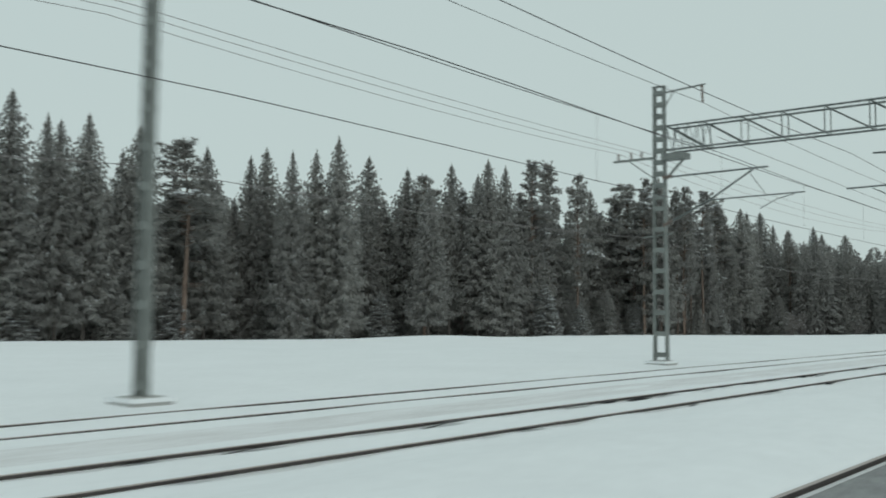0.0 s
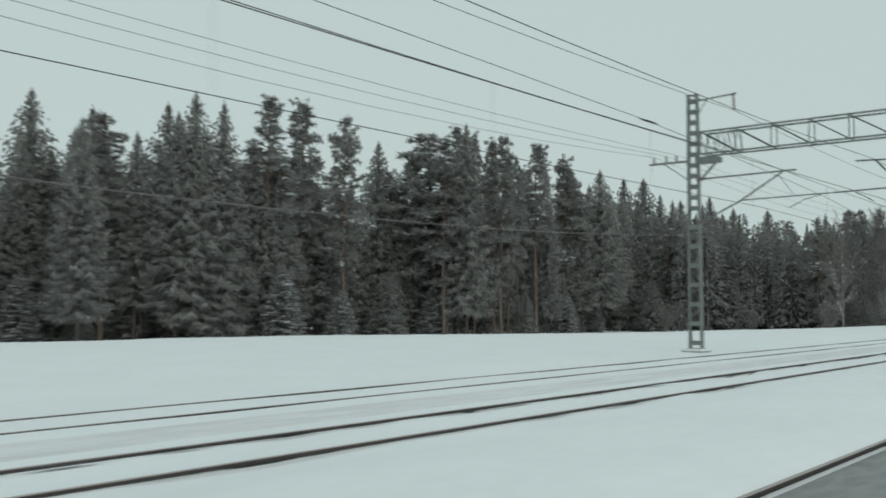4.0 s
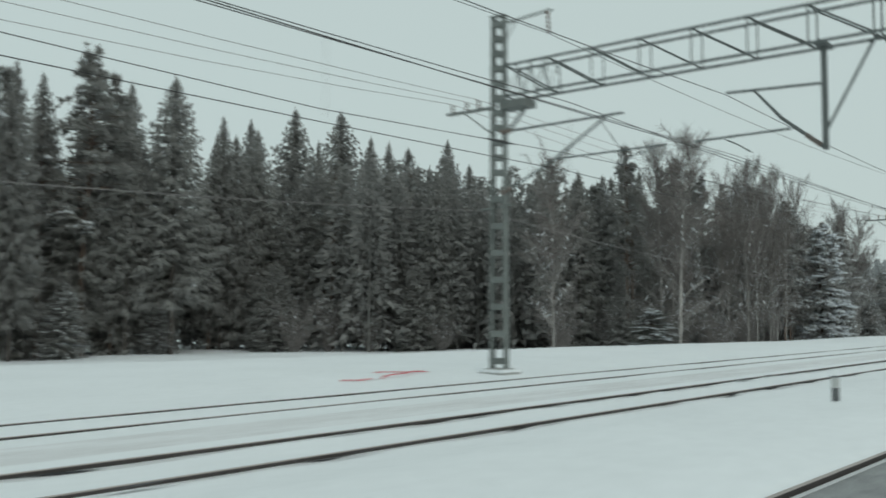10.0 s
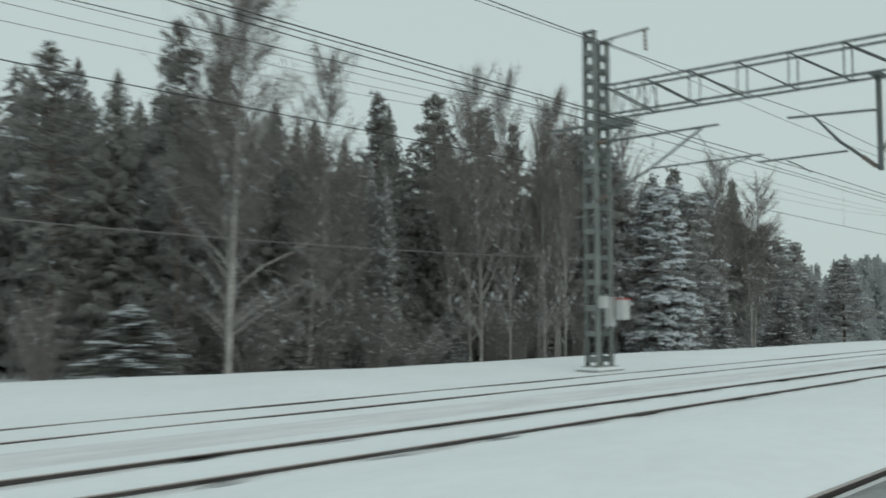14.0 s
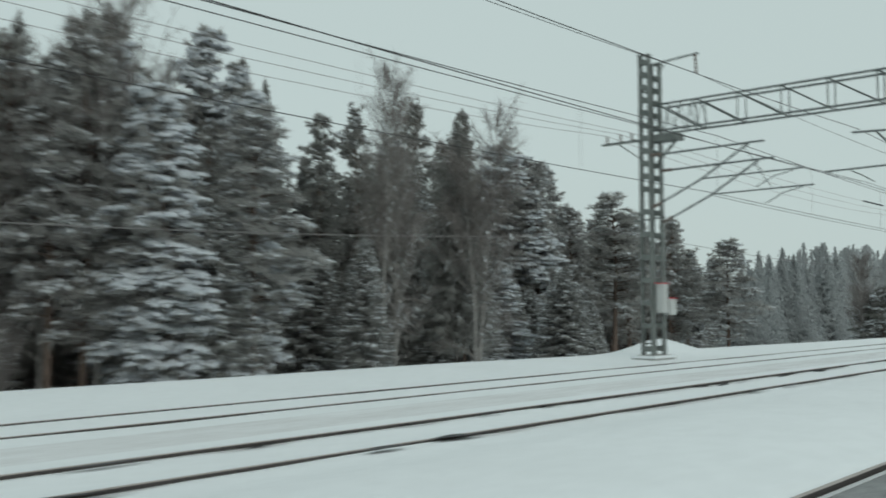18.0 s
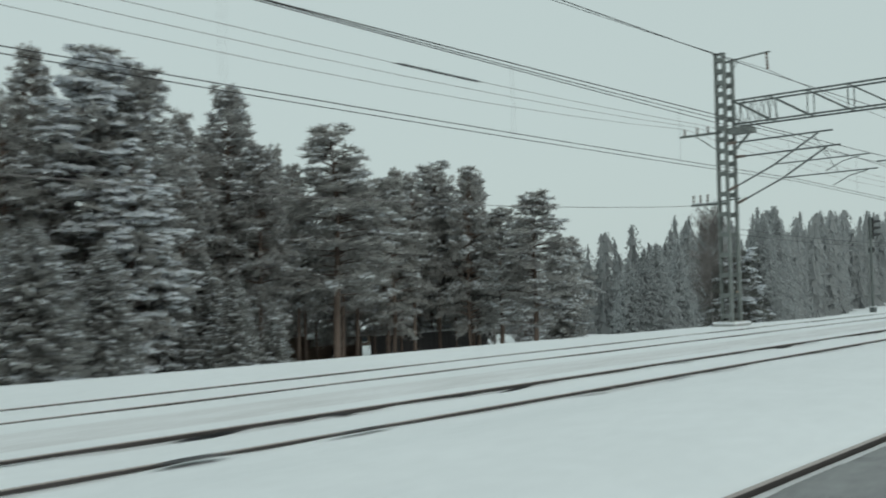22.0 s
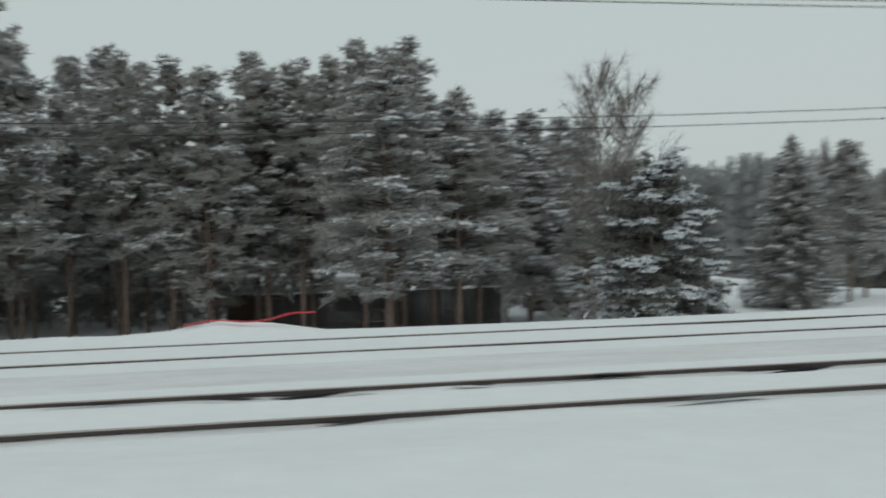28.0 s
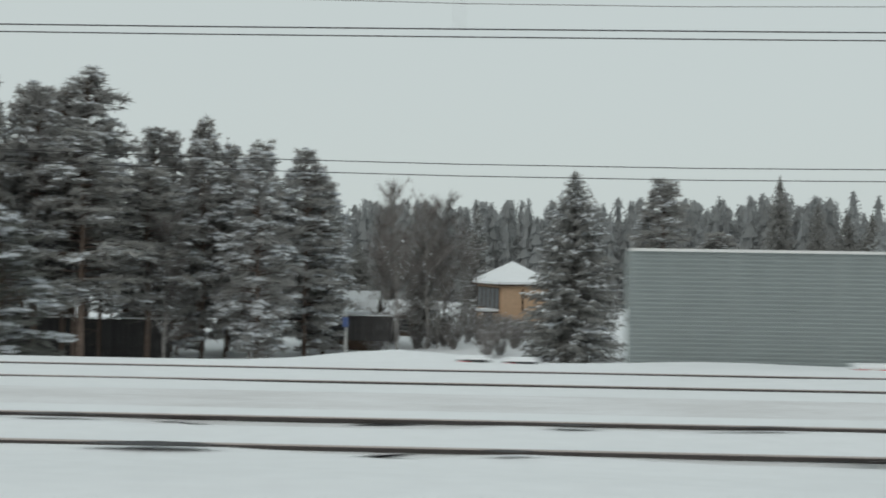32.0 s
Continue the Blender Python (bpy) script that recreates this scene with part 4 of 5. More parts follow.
def signal(x, y):
    ob = thing("railway_signal", (x, y, 0), "dark railway signal mast with three hooded lamps", "signal")
    part("mast", Build().tube([(0, 0, -0.2), (0, 0, 4.75)], [0.07, 0.06], 10), BEAM, ob)
    foot = part("foot", Build().box((-0.13, -0.13, -0.2), (0.13, 0.13, 0.20)), BEAM, ob)
    part("snow_cap", Build().box((-0.135, -0.135, 0.203), (0.135, 0.135, 0.25)), SNOW, foot)
    part("bracket", Build().box((0, -0.03, 4.62), (0.12, 0.03, 4.68)).box((0, -0.03, 3.62), (0.12, 0.03, 3.68)), BLACK, ob)
    head = part("head", Build().box((0.08, -0.12, 3.62), (0.20, 0.12, 4.70)), BLACK, ob, "black lamp housing")
    for z in (3.82, 4.15, 4.48):
        part("lens", Build().tube([(0.20, 0, z), (0.23, 0, z)], 0.09, 12), GLASS, head)
        b = Build()
        ring = [(math.cos(a) * 0.13, math.sin(a) * 0.13) for a in np.linspace(-0.5, math.pi + 0.5, 11)]
        for dx, f, turn in ((0.20, 1.0, 0.0), (0.72, 0.55, 0.22)):
            for cy, cz in ring:
                b.v.append(Vector((dx, cy * f - turn, z + cz * f + 0.11 * (1 - f))))
        for i in range(10):
            b.f.append([i, i + 1, 12 + i, 11 + i])
        part("hood", b, BLACK, head)
    plate = part("plate", Build().box((0.02, -0.13, 2.95), (0.16, 0.13, 3.2)), BLACK, ob)
    part("number_bar", Build().box((0.161, -0.08, 3.04), (0.166, 0.08, 3.1)), WHITE, plate)
    part("ladder", Build().tube([(-0.2, -0.1, 0.2), (-0.12, -0.1, 4.6)], 0.012, 4).tube([(-0.2, 0.1, 0.2), (-0.12, 0.1, 4.6)], 0.012, 4), MAST, ob)


signal(259.75, 16.0)


def tape(pts, label):
    """A crumpled band lying on the snow."""
    b = Build()
    for i, (x, y, z) in enumerate(pts):
        w = 0.03 + 0.012 * math.sin(i * 1.7)
        b.v += [Vector((x, y - w, z)), Vector((x, y + w, z + 0.012)), Vector((x, y + w, z + 0.022)), Vector((x, y - w, z + 0.010))]
    for i in range(len(pts) - 1):
        k = 4 * i
        for j in range(4):
            q = (j + 1) % 4
            b.f.append([k + j, k + q, k + 4 + q, k + 4 + j])
    solid("barrier_tape", b, RED, label, "tape", "red tapes")


def lay(x0, x1, y0, y1, lift=0.02, bow=0.0, n=12):
    out = []
    for i in range(n + 1):
        t = i / n
        x, y = x0 + (x1 - x0) * t, y0 + (y1 - y0) * t + 0.08 * math.sin(9 * t)
        out.append((x, y, ground_z(x, y) + lift + bow * 4 * t * (1 - t)))
    return out


tape(lay(116.0, 117.0, 17.0, 16.9), "torn red barrier tape lying on the snow")
tape(lay(117.3, 119.8, 16.9, 17.6, 0.02, 0.05), "torn red barrier tape lying on the snow")
tape(lay(118.3, 119.7, 18.1, 17.4, 0.03), "torn red barrier tape lying on the snow")
tape([(x, y, z + 0.17 * max(0, (x - 265.4)) ** 1.4) for x, y, z in lay(264.5, 266.7, 16.5, 16.4, 0.04, 0.0)], "red barrier band draped over a snow heap")


def kerb_slab(x, w, stripes):
    y = 16.3
    z = ground_z(x, y) - 0.06
    ob = thing("barrier_block", (x, y, z), "low dark block with red and white bands under snow", "block", "blocks beside the far track")
    part("block", Build().box((-w / 2, -0.12, -0.1), (w / 2, 0.12, 0.10)), BLACK if not stripes else WHITE, ob)
    n = 4
    for i in range(n):
        if i % 2 == 0 and (stripes or i == 0):
            part("band", Build().box((-w / 2 + w * i / n, -0.124, 0.02), (-w / 2 + w * (i + 1) / n, -0.121, 0.08)), RED, ob, "red band")
    part("snow_cap", Build().box((-w / 2, -0.13, 0.103), (w / 2, 0.13, 0.16)), SNOW, ob)


for x, w, s in ((298.9, 0.5, False), (299.7, 0.55, False), (305.7, 0.8, True), (307.6, 0.8, True)):
    kerb_slab(x, w, s)

# ---------- noise barrier ----------
BAR_X, BAR_Y, BAR_TOP, PANEL = 302.0, 19.2, 1.97, 2.06
bar = thing("noise_barrier", (BAR_X, BAR_Y, -1.3), "long grey-green corrugated sheet-steel noise barrier behind the track", "noise barrier", kind="structure")
H = BAR_TOP + 1.3
ribs = [(0.0, 0.0)]
z, k = 0.0, 0
while z < H - 0.08:
    for dz, dy in ((0.034, 0.0), (0.046, -0.03), (0.070, -0.03), (0.084, 0.0)):
        ribs.append((dy, z + dz))
    z += 0.088
prof = ribs + [(0.0, H - 0.05), (0.1, H - 0.05), (0.1, 0.0)]
panel = Build().prism(prof, 0.05, PANEL - 0.05).mesh("panel", BARRIER)
post = Build().box((-0.047, -0.034, -0.2), (0.047, -0.020, H - 0.05)).box((-0.047, 0.075, -0.2), (0.047, 0.10, H - 0.05)).box((-0.012, -0.020, -0.2), (0.012, 0.075, H - 0.05)).mesh("post", BARRIER)
cap = Build().box((0.0, -0.08, H - 0.048), (PANEL, 0.13, H + 0.01)).mesh("coping", WHITE)
for i in range(24):
    for n, me in (("panel", panel), ("post", post), ("coping", cap)):
        o = part(n, me, None, bar)
        o.location.x = i * PANEL

# ---------- houses and yards beyond the bank ----------
def hip_roof(b, hx, hy, z0, rise, over=0.5, thick=0.25, ridge=0.0):
    k = len(b.v)
    hx, hy = hx + over, hy + over
    for z in (z0, z0 + thick):
        b.v += [Vector((-hx, -hy, z)), Vector((hx, -hy, z)), Vector((hx, hy, z)), Vector((-hx, hy, z))]
    b.v += [Vector((-ridge, 0, z0 + thick + rise)), Vector((ridge + 0.01, 0, z0 + thick + rise))]
    for a in ((3, 2, 1, 0), (0, 1, 5, 4), (1, 2, 6, 5), (2, 3, 7, 6), (3, 0, 4, 7), (4, 5, 9, 8), (5, 6, 9), (6, 7, 8, 9), (7, 4, 8)):
        b.f.append([k + i for i in a])
    return b


def timber_house(x, y, z, turn):
    ob = thing("house", (x, y, z), "small yellow timber house with a snow-covered hipped roof", "house")
    ob.matrix_basis = pose(x, y, z, 0, 0, turn)
    hx, hy, h = 2.5, 3.0, 5.0
    for s in (-1, 1):
        part("wall", Build().box((-hx, s * hy - 0.1, 0), (hx, s * hy + 0.1, h)), TIMBER, ob)
        part("wall", Build().box((s * hx - 0.1, -hy + 0.1, 0), (s * hx + 0.1, hy - 0.1, h)), TIMBER, ob)
    part("roof", hip_roof(Build(), hx, hy, h, 2.0, 0.55, 0.18), BROWN, ob)
    part("roof_snow", hip_roof(Build(), hx, hy, h + 0.19, 2.05, 0.62, 0.22), SNOW, ob, "thick snow on the roof")
    # glazed veranda above and a window below, on the side towards the yard
    for y0, y1, z0, z1, cells in ((-2.75, 2.75, 2.75, 4.75, 5), (-1.3, 0.7, 1.1, 2.3, 2)):
        win = part("window", Build().box((-hx - 0.14, y0, z0), (-hx - 0.11, y1, z1)), GLASS, ob, "dark window")
        frame_bars = Build().box((-hx - 0.18, y0 - 0.08, z0 - 0.08), (-hx - 0.12, y1 + 0.08, z0)).box((-hx - 0.18, y0 - 0.08, z1), (-hx - 0.12, y1 + 0.08, z1 + 0.08))
        for i in range(cells + 1):
            yy = y0 + (y1 - y0) * i / cells
            frame_bars.box((-hx - 0.17, yy - 0.04, z0), (-hx - 0.125, yy + 0.04, z1))
        part("frame", frame_bars, BROWN if cells > 2 else TIMBER, win)
    pipe = part("stove_pipe", Build().tube([(-0.3, -hy - 0.22, 2.6), (-0.3, -hy - 0.22, 4.7)], 0.09, 8), BROWN, ob, "rusty stove pipe on the wall")
    part("bracket", Build().box((-0.34, -hy - 0.22, 3.2), (-0.26, -hy - 0.1, 3.26)), BROWN, pipe)
    porch = part("porch_roof", Build().box((-hx - 1.8, -hy + 0.3, 2.35), (-hx - 0.12, -0.4, 2.5)), BROWN, ob)
    part("porch_snow", Build().box((-hx - 1.85, -hy + 0.25, 2.503), (-hx - 0.12, -0.35, 2.72)), SNOW, porch)
    for dy in (-hy + 0.4, -0.7):
        part("porch_post", Build().box((-hx - 1.7, dy, 0), (-hx - 1.58, dy + 0.12, 2.35)), BROWN, ob)
    annexe = part("annexe", Build().box((hx + 0.11, -hy + 0.2, 0), (hx + 2.6, hy - 0.8, 2.3)), BROWN, ob, "dark lean-to")
    part("annexe_snow", Build().prism([(-hy - 0.1, 2.31), (-hy - 0.1, 2.55), (hy - 0.6, 3.1), (hy - 0.6, 2.31)], hx + 0.12, hx + 2.8), SNOW, annexe, "thick snow on the lean-to")
    return ob


timber_house(302.9, 97.2, -6.05, 22)


def shed(x, y, z, hx, hy, h, rise, label, wall=BROWN, turn=0):
    """A gabled hut: walls, roof and the snow on it."""
    ob = thing("shed", (x, y, z), label, "shed", "huts behind the fence")
    ob.matrix_basis = pose(x, y, z, 0, 0, turn)
    part("wall", Build().box((-hx, -hy, 0), (hx, -hy + 0.12, h)), wall, ob)
    part("wall", Build().box((-hx, hy - 0.12, 0), (hx, hy, h)), wall, ob)
    part("wall", Build().box((-hx, -hy + 0.12, 0), (-hx + 0.12, hy - 0.12, h)), wall, ob)
    part("wall", Build().box((hx - 0.12, -hy + 0.12, 0), (hx, hy - 0.12, h)), wall, ob)
    part("roof", Build().prism([(-hy - 0.4, h - 0.1), (0, h + rise), (hy + 0.4, h - 0.1), (hy + 0.4, h - 0.22), (0, h + rise - 0.12), (-hy - 0.4, h - 0.22)], -hx - 0.3, hx + 0.3), BROWN, ob)
    part("roof_snow", Build().prism([(-hy - 0.45, h - 0.09), (-hy - 0.4, h + 0.14), (0, h + rise + 0.26), (hy + 0.4, h + 0.14), (hy + 0.45, h - 0.09), (0, h + rise + 0.005)], -hx - 0.35, hx + 0.35), SNOW, ob, "thick snow on the roof")
    win = part("window", Build().box((-0.5, -hy - 0.03, h * 0.4), (0.5, -hy - 0.005, h * 0.8)), GLASS, ob, "dark window")
    part("frame", Build().box((-0.58, -hy - 0.05, h * 0.8), (0.58, -hy - 0.01, h * 0.8 + 0.08)), GREYBOX, win)
    part("sill", Build().box((-0.58, -hy - 0.08, h * 0.4 - 0.08), (0.58, -hy - 0.01, h * 0.4)), GREYBOX, win)
    return ob


shed(289.0, 74.0, -5.5, 2.35, 2.2, 2.9, 1.35, "dark hut with a broad snow-covered roof behind the fence")
shed(292.5, 90.0, -6.2, 2.4, 2.0, 2.6, 0.9, "low hut under thick snow")
shed(266.5, 66.0, -5.4, 3.2, 2.0, 2.8, 0.9, "long hut with snow on its roof behind the pines")
shed(274.0, 76.0, -5.6, 2.6, 2.0, 3.2, 1.0, "snow-roofed hut between pine trunks")


def fence(x0, x1, y, z, h):
    """A close-boarded fence: posts, rails and single boards."""
    ob = thing("fence", (x0, y, z), "dark close-boarded fence at the foot of the bank", "fence")
    n = int((x1 - x0) / 0.16)
    boards = [Build().box((0, -0.012, 0), (0.15, 0.012, h + d)).mesh("board", FENCE) for d in (0.0, 0.03, -0.04)]
    for i in range(n):
        o = part("board", boards[(i * 7) % 3], None, ob)
        o.location = (i * 0.16, 0, 0)
    for zz in (0.35, h - 0.35):
        part("rail", Build().box((0, 0.014, zz), (x1 - x0, 0.06, zz + 0.09)), FENCE, ob)
    part("snow_cap", Build().box((0, -0.02, h + 0.035), (x1 - x0, 0.02, h + 0.09)), SNOW, ob)
    return ob


fence(265.2, 280.5, 58.0, -4.75, 2.35)
fence(286.3, 293.2, 68.0, -4.35, 1.75)
# roadside pole with a blue box
lamp = thing("pole", (290.9, 60.0, ground_z(290.9, 60.0)), "weathered concrete pole with a small blue box in the yard", "pole")
part("shaft", Build().tube([(0, 0, -0.3), (0, 0, 3.1)], [0.11, 0.09], 8), CONCRETE, lamp)
part("box", Build().box((-0.17, -0.30, 2.4), (0.17, -0.1, 3.0)), mat("blue_box", (0.06, 0.10, 0.25), 0.5), lamp, "blue box")
# snowed-up tarpaulin tunnel
arch = Build()
for xx in (-1.6, 1.6):
    for a in np.linspace(0, math.pi, 9):
        arch.v.append(Vector((xx, math.cos(a) * 1.3, math.sin(a) * 1.5)))
for i in range(8):
    arch.f.append([i, i + 1, 10 + i, 9 + i])
arch.f.append(list(range(9)))
arch.f.append(list(range(9, 18))[::-1])
solid("garden_tunnel", arch, SNOW, "rounded garden tunnel buried under snow", "tunnel", at=(287.9, 70.4, -3.95))


# ---------- trees of the wood ----------
# kind, place along and across the line, height of the top above the rails, radius of the crown
TREES_A = (("s", 32.5, 73, 19, 3.7), ("s", 35.3, 73, 19.2, 4), ("s", 39.3, 75, 18.3, 3), ("s", 39.4, 73, 17.5, 3.3), ("s", 42, 73.2, 18.4, 4.1), ("s", 45.4, 73.5, 15.9, 2.8), ("s", 47.1, 73.6, 18.2, 3.9), ("p", 50.5, 71.5, 17.2, 3.7), ("s", 54.8, 74.3, 17.5, 4.2), ("s", 60.1, 68.2, 17.3, 3.1), ("s", 60.5, 74.9, 17.5, 3.5), ("s", 62.6, 75, 18.6, 3.6), ("s", 63.4, 68.5, 17.8, 3.4), ("s", 65, 67, 19.2, 4), ("s", 77.3, 65.8, 16, 3.2), ("s", 78.6, 76, 20, 5.1), ("s", 80.4, 72.1, 16.5, 3.3), ("p", 81.8, 70.2, 17.6, 3.1), ("s", 83, 74, 18.9, 5.5), ("s", 83.5, 68, 16.1, 2.8), ("s", 85.8, 65.7, 17.8, 3.5))
TREES_B = (("s", 87.2, 65.3, 19.7, 4.5), ("s", 89.5, 64.5, 19.1, 3.6), ("s", 89.7, 72.8, 20.2, 4.7), ("p", 93.7, 63.6, 20.1, 2.8), ("p", 98.5, 64.6, 20.7, 2.9), ("p", 101.3, 62, 19.3, 2.6), ("s", 108.6, 64.5, 18.3, 4))
TREES_C = (("p", 111, 58, 18.1, 3), ("p", 111.4, 62.2, 17, 2.3), ("p", 112.7, 61, 19.2, 5.2), ("s", 113.2, 57, 19.9, 4), ("p", 115.3, 60, 20.2, 2), ("p", 115.8, 58, 19.2, 1.8), ("p", 116.3, 55, 18.7, 2.6), ("p", 116.3, 56, 18.7, 1.8), ("p", 119.4, 56.4, 17.2, 1.7), ("p", 120.5, 56.1, 17.1, 1.5), ("p", 123.2, 55.5, 19, 2.6), ("s", 126.7, 56.4, 17, 2.7))
TREES_D = (("p", 128, 61, 17.5, 2), ("s", 131, 61.5, 17.9, 3.1), ("p", 132.1, 57.8, 19, 3.1), ("p", 134.3, 58, 17.9, 2.2), ("s", 134.7, 56.8, 15.1, 2.4), ("s", 136.8, 60, 18.1, 2.8), ("s", 137.7, 56, 18, 4.1), ("s", 143.3, 58, 16.4, 2.9), ("s", 144.2, 60, 15.2, 2.8), ("s", 144.5, 58, 15.1, 3.3), ("s", 146.6, 58, 15.8, 4.2), ("b", 148.2, 31.9, 10.8, 2.6))
TREES_E = (("s", 152.3, 66, 18.6, 3.5), ("s", 152.9, 50, 14.9, 2.6), ("s", 153.3, 61.3, 19.1, 4.8), ("w", 154.1, 28.3, 1.9, 2), ("s", 154.8, 60, 16.4, 2.3), ("s", 157, 56, 16.1, 2.6), ("s", 157.6, 55, 13, 2.4), ("b", 157.9, 28.3, 13, 3.2), ("s", 158.4, 61, 19.6, 4.7), ("p", 158.5, 32.5, 13.4, 1.4), ("b", 159.4, 30.3, 12.6, 2.4), ("p", 160.1, 54, 13.8, 2.3), ("p", 160.5, 36, 11.1, 1.8), ("s", 161, 59.8, 17.6, 3.7), ("p", 161, 38, 11.7, 1.8), ("p", 161.8, 34, 12.6, 1.5), ("S", 162, 55, 14.8, 1.8), ("s", 162.4, 54, 14.6, 1.9), ("s", 164.5, 58.4, 16.9, 3.8))
TREES_F = (("S", 165.5, 54.5, 17.3, 3.8), ("b", 166.3, 33, 13, 2.2), ("S", 167.3, 48, 10.8, 2.2), ("S", 170.4, 34, 10, 1), ("S", 170.5, 33, 9.4, 1), ("s", 170.6, 56, 15.8, 4), ("s", 174, 44, 13.6, 1.8), ("p", 174.8, 38, 14, 1.9), ("b", 174.9, 30.6, 13.1, 2.1), ("b", 176.9, 33, 12.7, 1.8), ("b", 177.8, 31, 13.6, 1.8), ("s", 178.7, 45, 13.2, 2.3), ("b", 180.2, 30.5, 11.5, 1.2), ("b", 181.2, 29.8, 12, 1.3), ("s", 181.5, 43.8, 15.5, 2.6), ("s", 181.8, 59.5, 16.6, 3.9), ("b", 181.8, 32, 11.9, 1.1))
TREES_G = (("b", 182.3, 31, 13.1, 1.7), ("p", 182.7, 41, 15.8, 2.9), ("b", 183.4, 32, 13.7, 1.9), ("p", 187, 40, 15.1, 1.7), ("p", 187.4, 38, 14.2, 1.4), ("p", 188.6, 42, 16, 2.2), ("P", 189.3, 36, 12, 2.3), ("P", 189.8, 33, 10.9, 2), ("s", 189.9, 61, 18.1, 4.9), ("s", 190.7, 38, 13.8, 2.9), ("P", 191.1, 33, 12.5, 2.8), ("b", 191.6, 33, 13.5, 2.6), ("L", 192.2, 30.5, 9.8, 2.2), ("L", 192.3, 29.5, 9.3, 1.9), ("s", 192.5, 36, 14, 2.3), ("L", 193, 34, 12.2, 1.8), ("p", 193.8, 38, 13.8, 1.8), ("S", 194.4, 29.6, 6, 2.6), ("p", 194.8, 38, 14.8, 2.5))
TREES_H = (("P", 196.6, 30.2, 9.6, 2.6), ("L", 197.7, 32, 10.8, 1.8), ("L", 202.7, 42.6, 16.4, 2.9), ("L", 203.6, 41, 14.7, 2.1), ("S", 204.3, 32, 5.3, 1.7), ("b", 206.8, 33.3, 13.1, 2.2), ("s", 208, 62, 19.3, 5.5), ("p", 208.2, 40, 12.4, 2.3), ("b", 208.4, 34, 11.7, 2.3), ("s", 208.5, 45, 15.4, 2.3))
TREES_I = (("p", 213.1, 42, 13.8, 1.6), ("B", 214.6, 33.7, 12.2, 3.2), ("s", 215.1, 35.7, 12.9, 2.6), ("p", 216, 36, 13.2, 1.5), ("P", 216.1, 42, 12.6, 2.2), ("p", 220, 43.6, 15.7, 1.8), ("P", 224.8, 44, 11.3, 1.8), ("L", 225.4, 41, 4.5, 2.5))
TREES_J = (("S", 226.4, 36, 4.6, 2.9), ("P", 230.1, 50, 13.1, 2), ("S", 231.7, 40.3, 4.3, 2.4), ("P", 234.7, 54.4, 15.8, 2.7), ("L", 235.8, 48.5, 15.1, 4.5), ("L", 235.8, 45, 9.5, 3), ("P", 237.7, 47, 14, 3), ("S", 241.1, 43.5, 2.6, 1.9), ("P", 242, 50, 12.4, 2.1))
TREES_K = (("S", 245.6, 46, 1.2, 1.7), ("P", 247.5, 53, 15.2, 3.7), ("P", 247.8, 50, 11, 2.8), ("P", 250.2, 60, 13, 3.2), ("P", 252.8, 48.4, 12.6, 4), ("P", 252.8, 55, 11.9, 2.2), ("P", 252.8, 58, 10.3, 2.2), ("P", 254.6, 60, 12, 2.6), ("P", 255.9, 64, 13.2, 2.6))
TREES_L = (("P", 258.4, 54, 11.1, 2.4), ("P", 258.8, 60, 11.7, 2.6), ("P", 260.8, 55, 11, 2.8), ("P", 262.8, 53, 10.1, 3.3), ("s", 262.8, 60, 10.3, 2.6), ("P", 265.4, 61.6, 12.5, 3.2), ("P", 265.5, 58, 10.7, 2.6), ("P", 266.1, 57, 10.8, 3.2), ("P", 268, 55.7, 11.1, 2.4), ("P", 268.7, 58, 10.7, 2.6))
TREES_M = (("P", 270.1, 60, 12, 2.7), ("P", 271.3, 52.3, 11.7, 2.9), ("P", 271.7, 45.8, 9, 3.7), ("P", 273.6, 58, 11.8, 2.9), ("P", 273.7, 54, 11.2, 2.6), ("P", 274.6, 59, 12.9, 4.4), ("P", 275.6, 55, 7.7, 2.4), ("P", 275.9, 58, 9.4, 2.3), ("P", 276.4, 66, 10.4, 2.8), ("P", 276.7, 53.3, 8.4, 3.5), ("P", 277.9, 66, 10.2, 1.9))
TREES_N = (("b", 278.6, 34, 6.7, 2.1), ("P", 278.9, 58, 6.9, 3.4), ("b", 279.6, 34.5, 6.3, 1.9), ("w", 279.7, 32.2, 3.75, 3.3), ("P", 279.8, 67, 11.1, 2.5), ("b", 280.3, 57, 3.5, 2.7), ("D", 281.2, 61.7, 9, 2.3), ("D", 281.3, 68, 9.7, 2.3), ("w", 281.6, 34.3, 3, 2.8), ("D", 284.1, 64.5, 9.3, 3.3), ("D", 285.7, 57.6, 8.1, 2.6), ("D", 287.2, 66, 9, 3.1), ("D", 288.2, 68, 7.6, 2.6), ("s", 289.2, 80, 2.8, 2.6), ("b", 291.8, 76, 4.7, 2.2))
TREES_O = (("b", 292.4, 73, 4.2, 1.8), ("b", 293.3, 70.7, 6.4, 2.4), ("b", 294.6, 77, 5.2, 2), ("s", 294.9, 75, 3.2, 1.8), ("b", 295.4, 74, 5.4, 2.6), ("b", 296.2, 74.5, 3.6, 1.7), ("b", 296.5, 78, 6, 2.7), ("b", 298.4, 80, 4, 1.8), ("S", 299.3, 105, 7.6, 2.6), ("S", 306, 67.3, 8, 5.076), ("P", 312.8, 70.3, 7.6, 3.196), ("P", 318.2, 76, 3.9, 3.5), ("s", 331.6, 103, 10.9, 3.2), ("s", 335.7, 103, 8.1, 2.6), ("s", 340.7, 108, 7.2, 4.1), ("s", 343.5, 108, 7.3, 3.4))
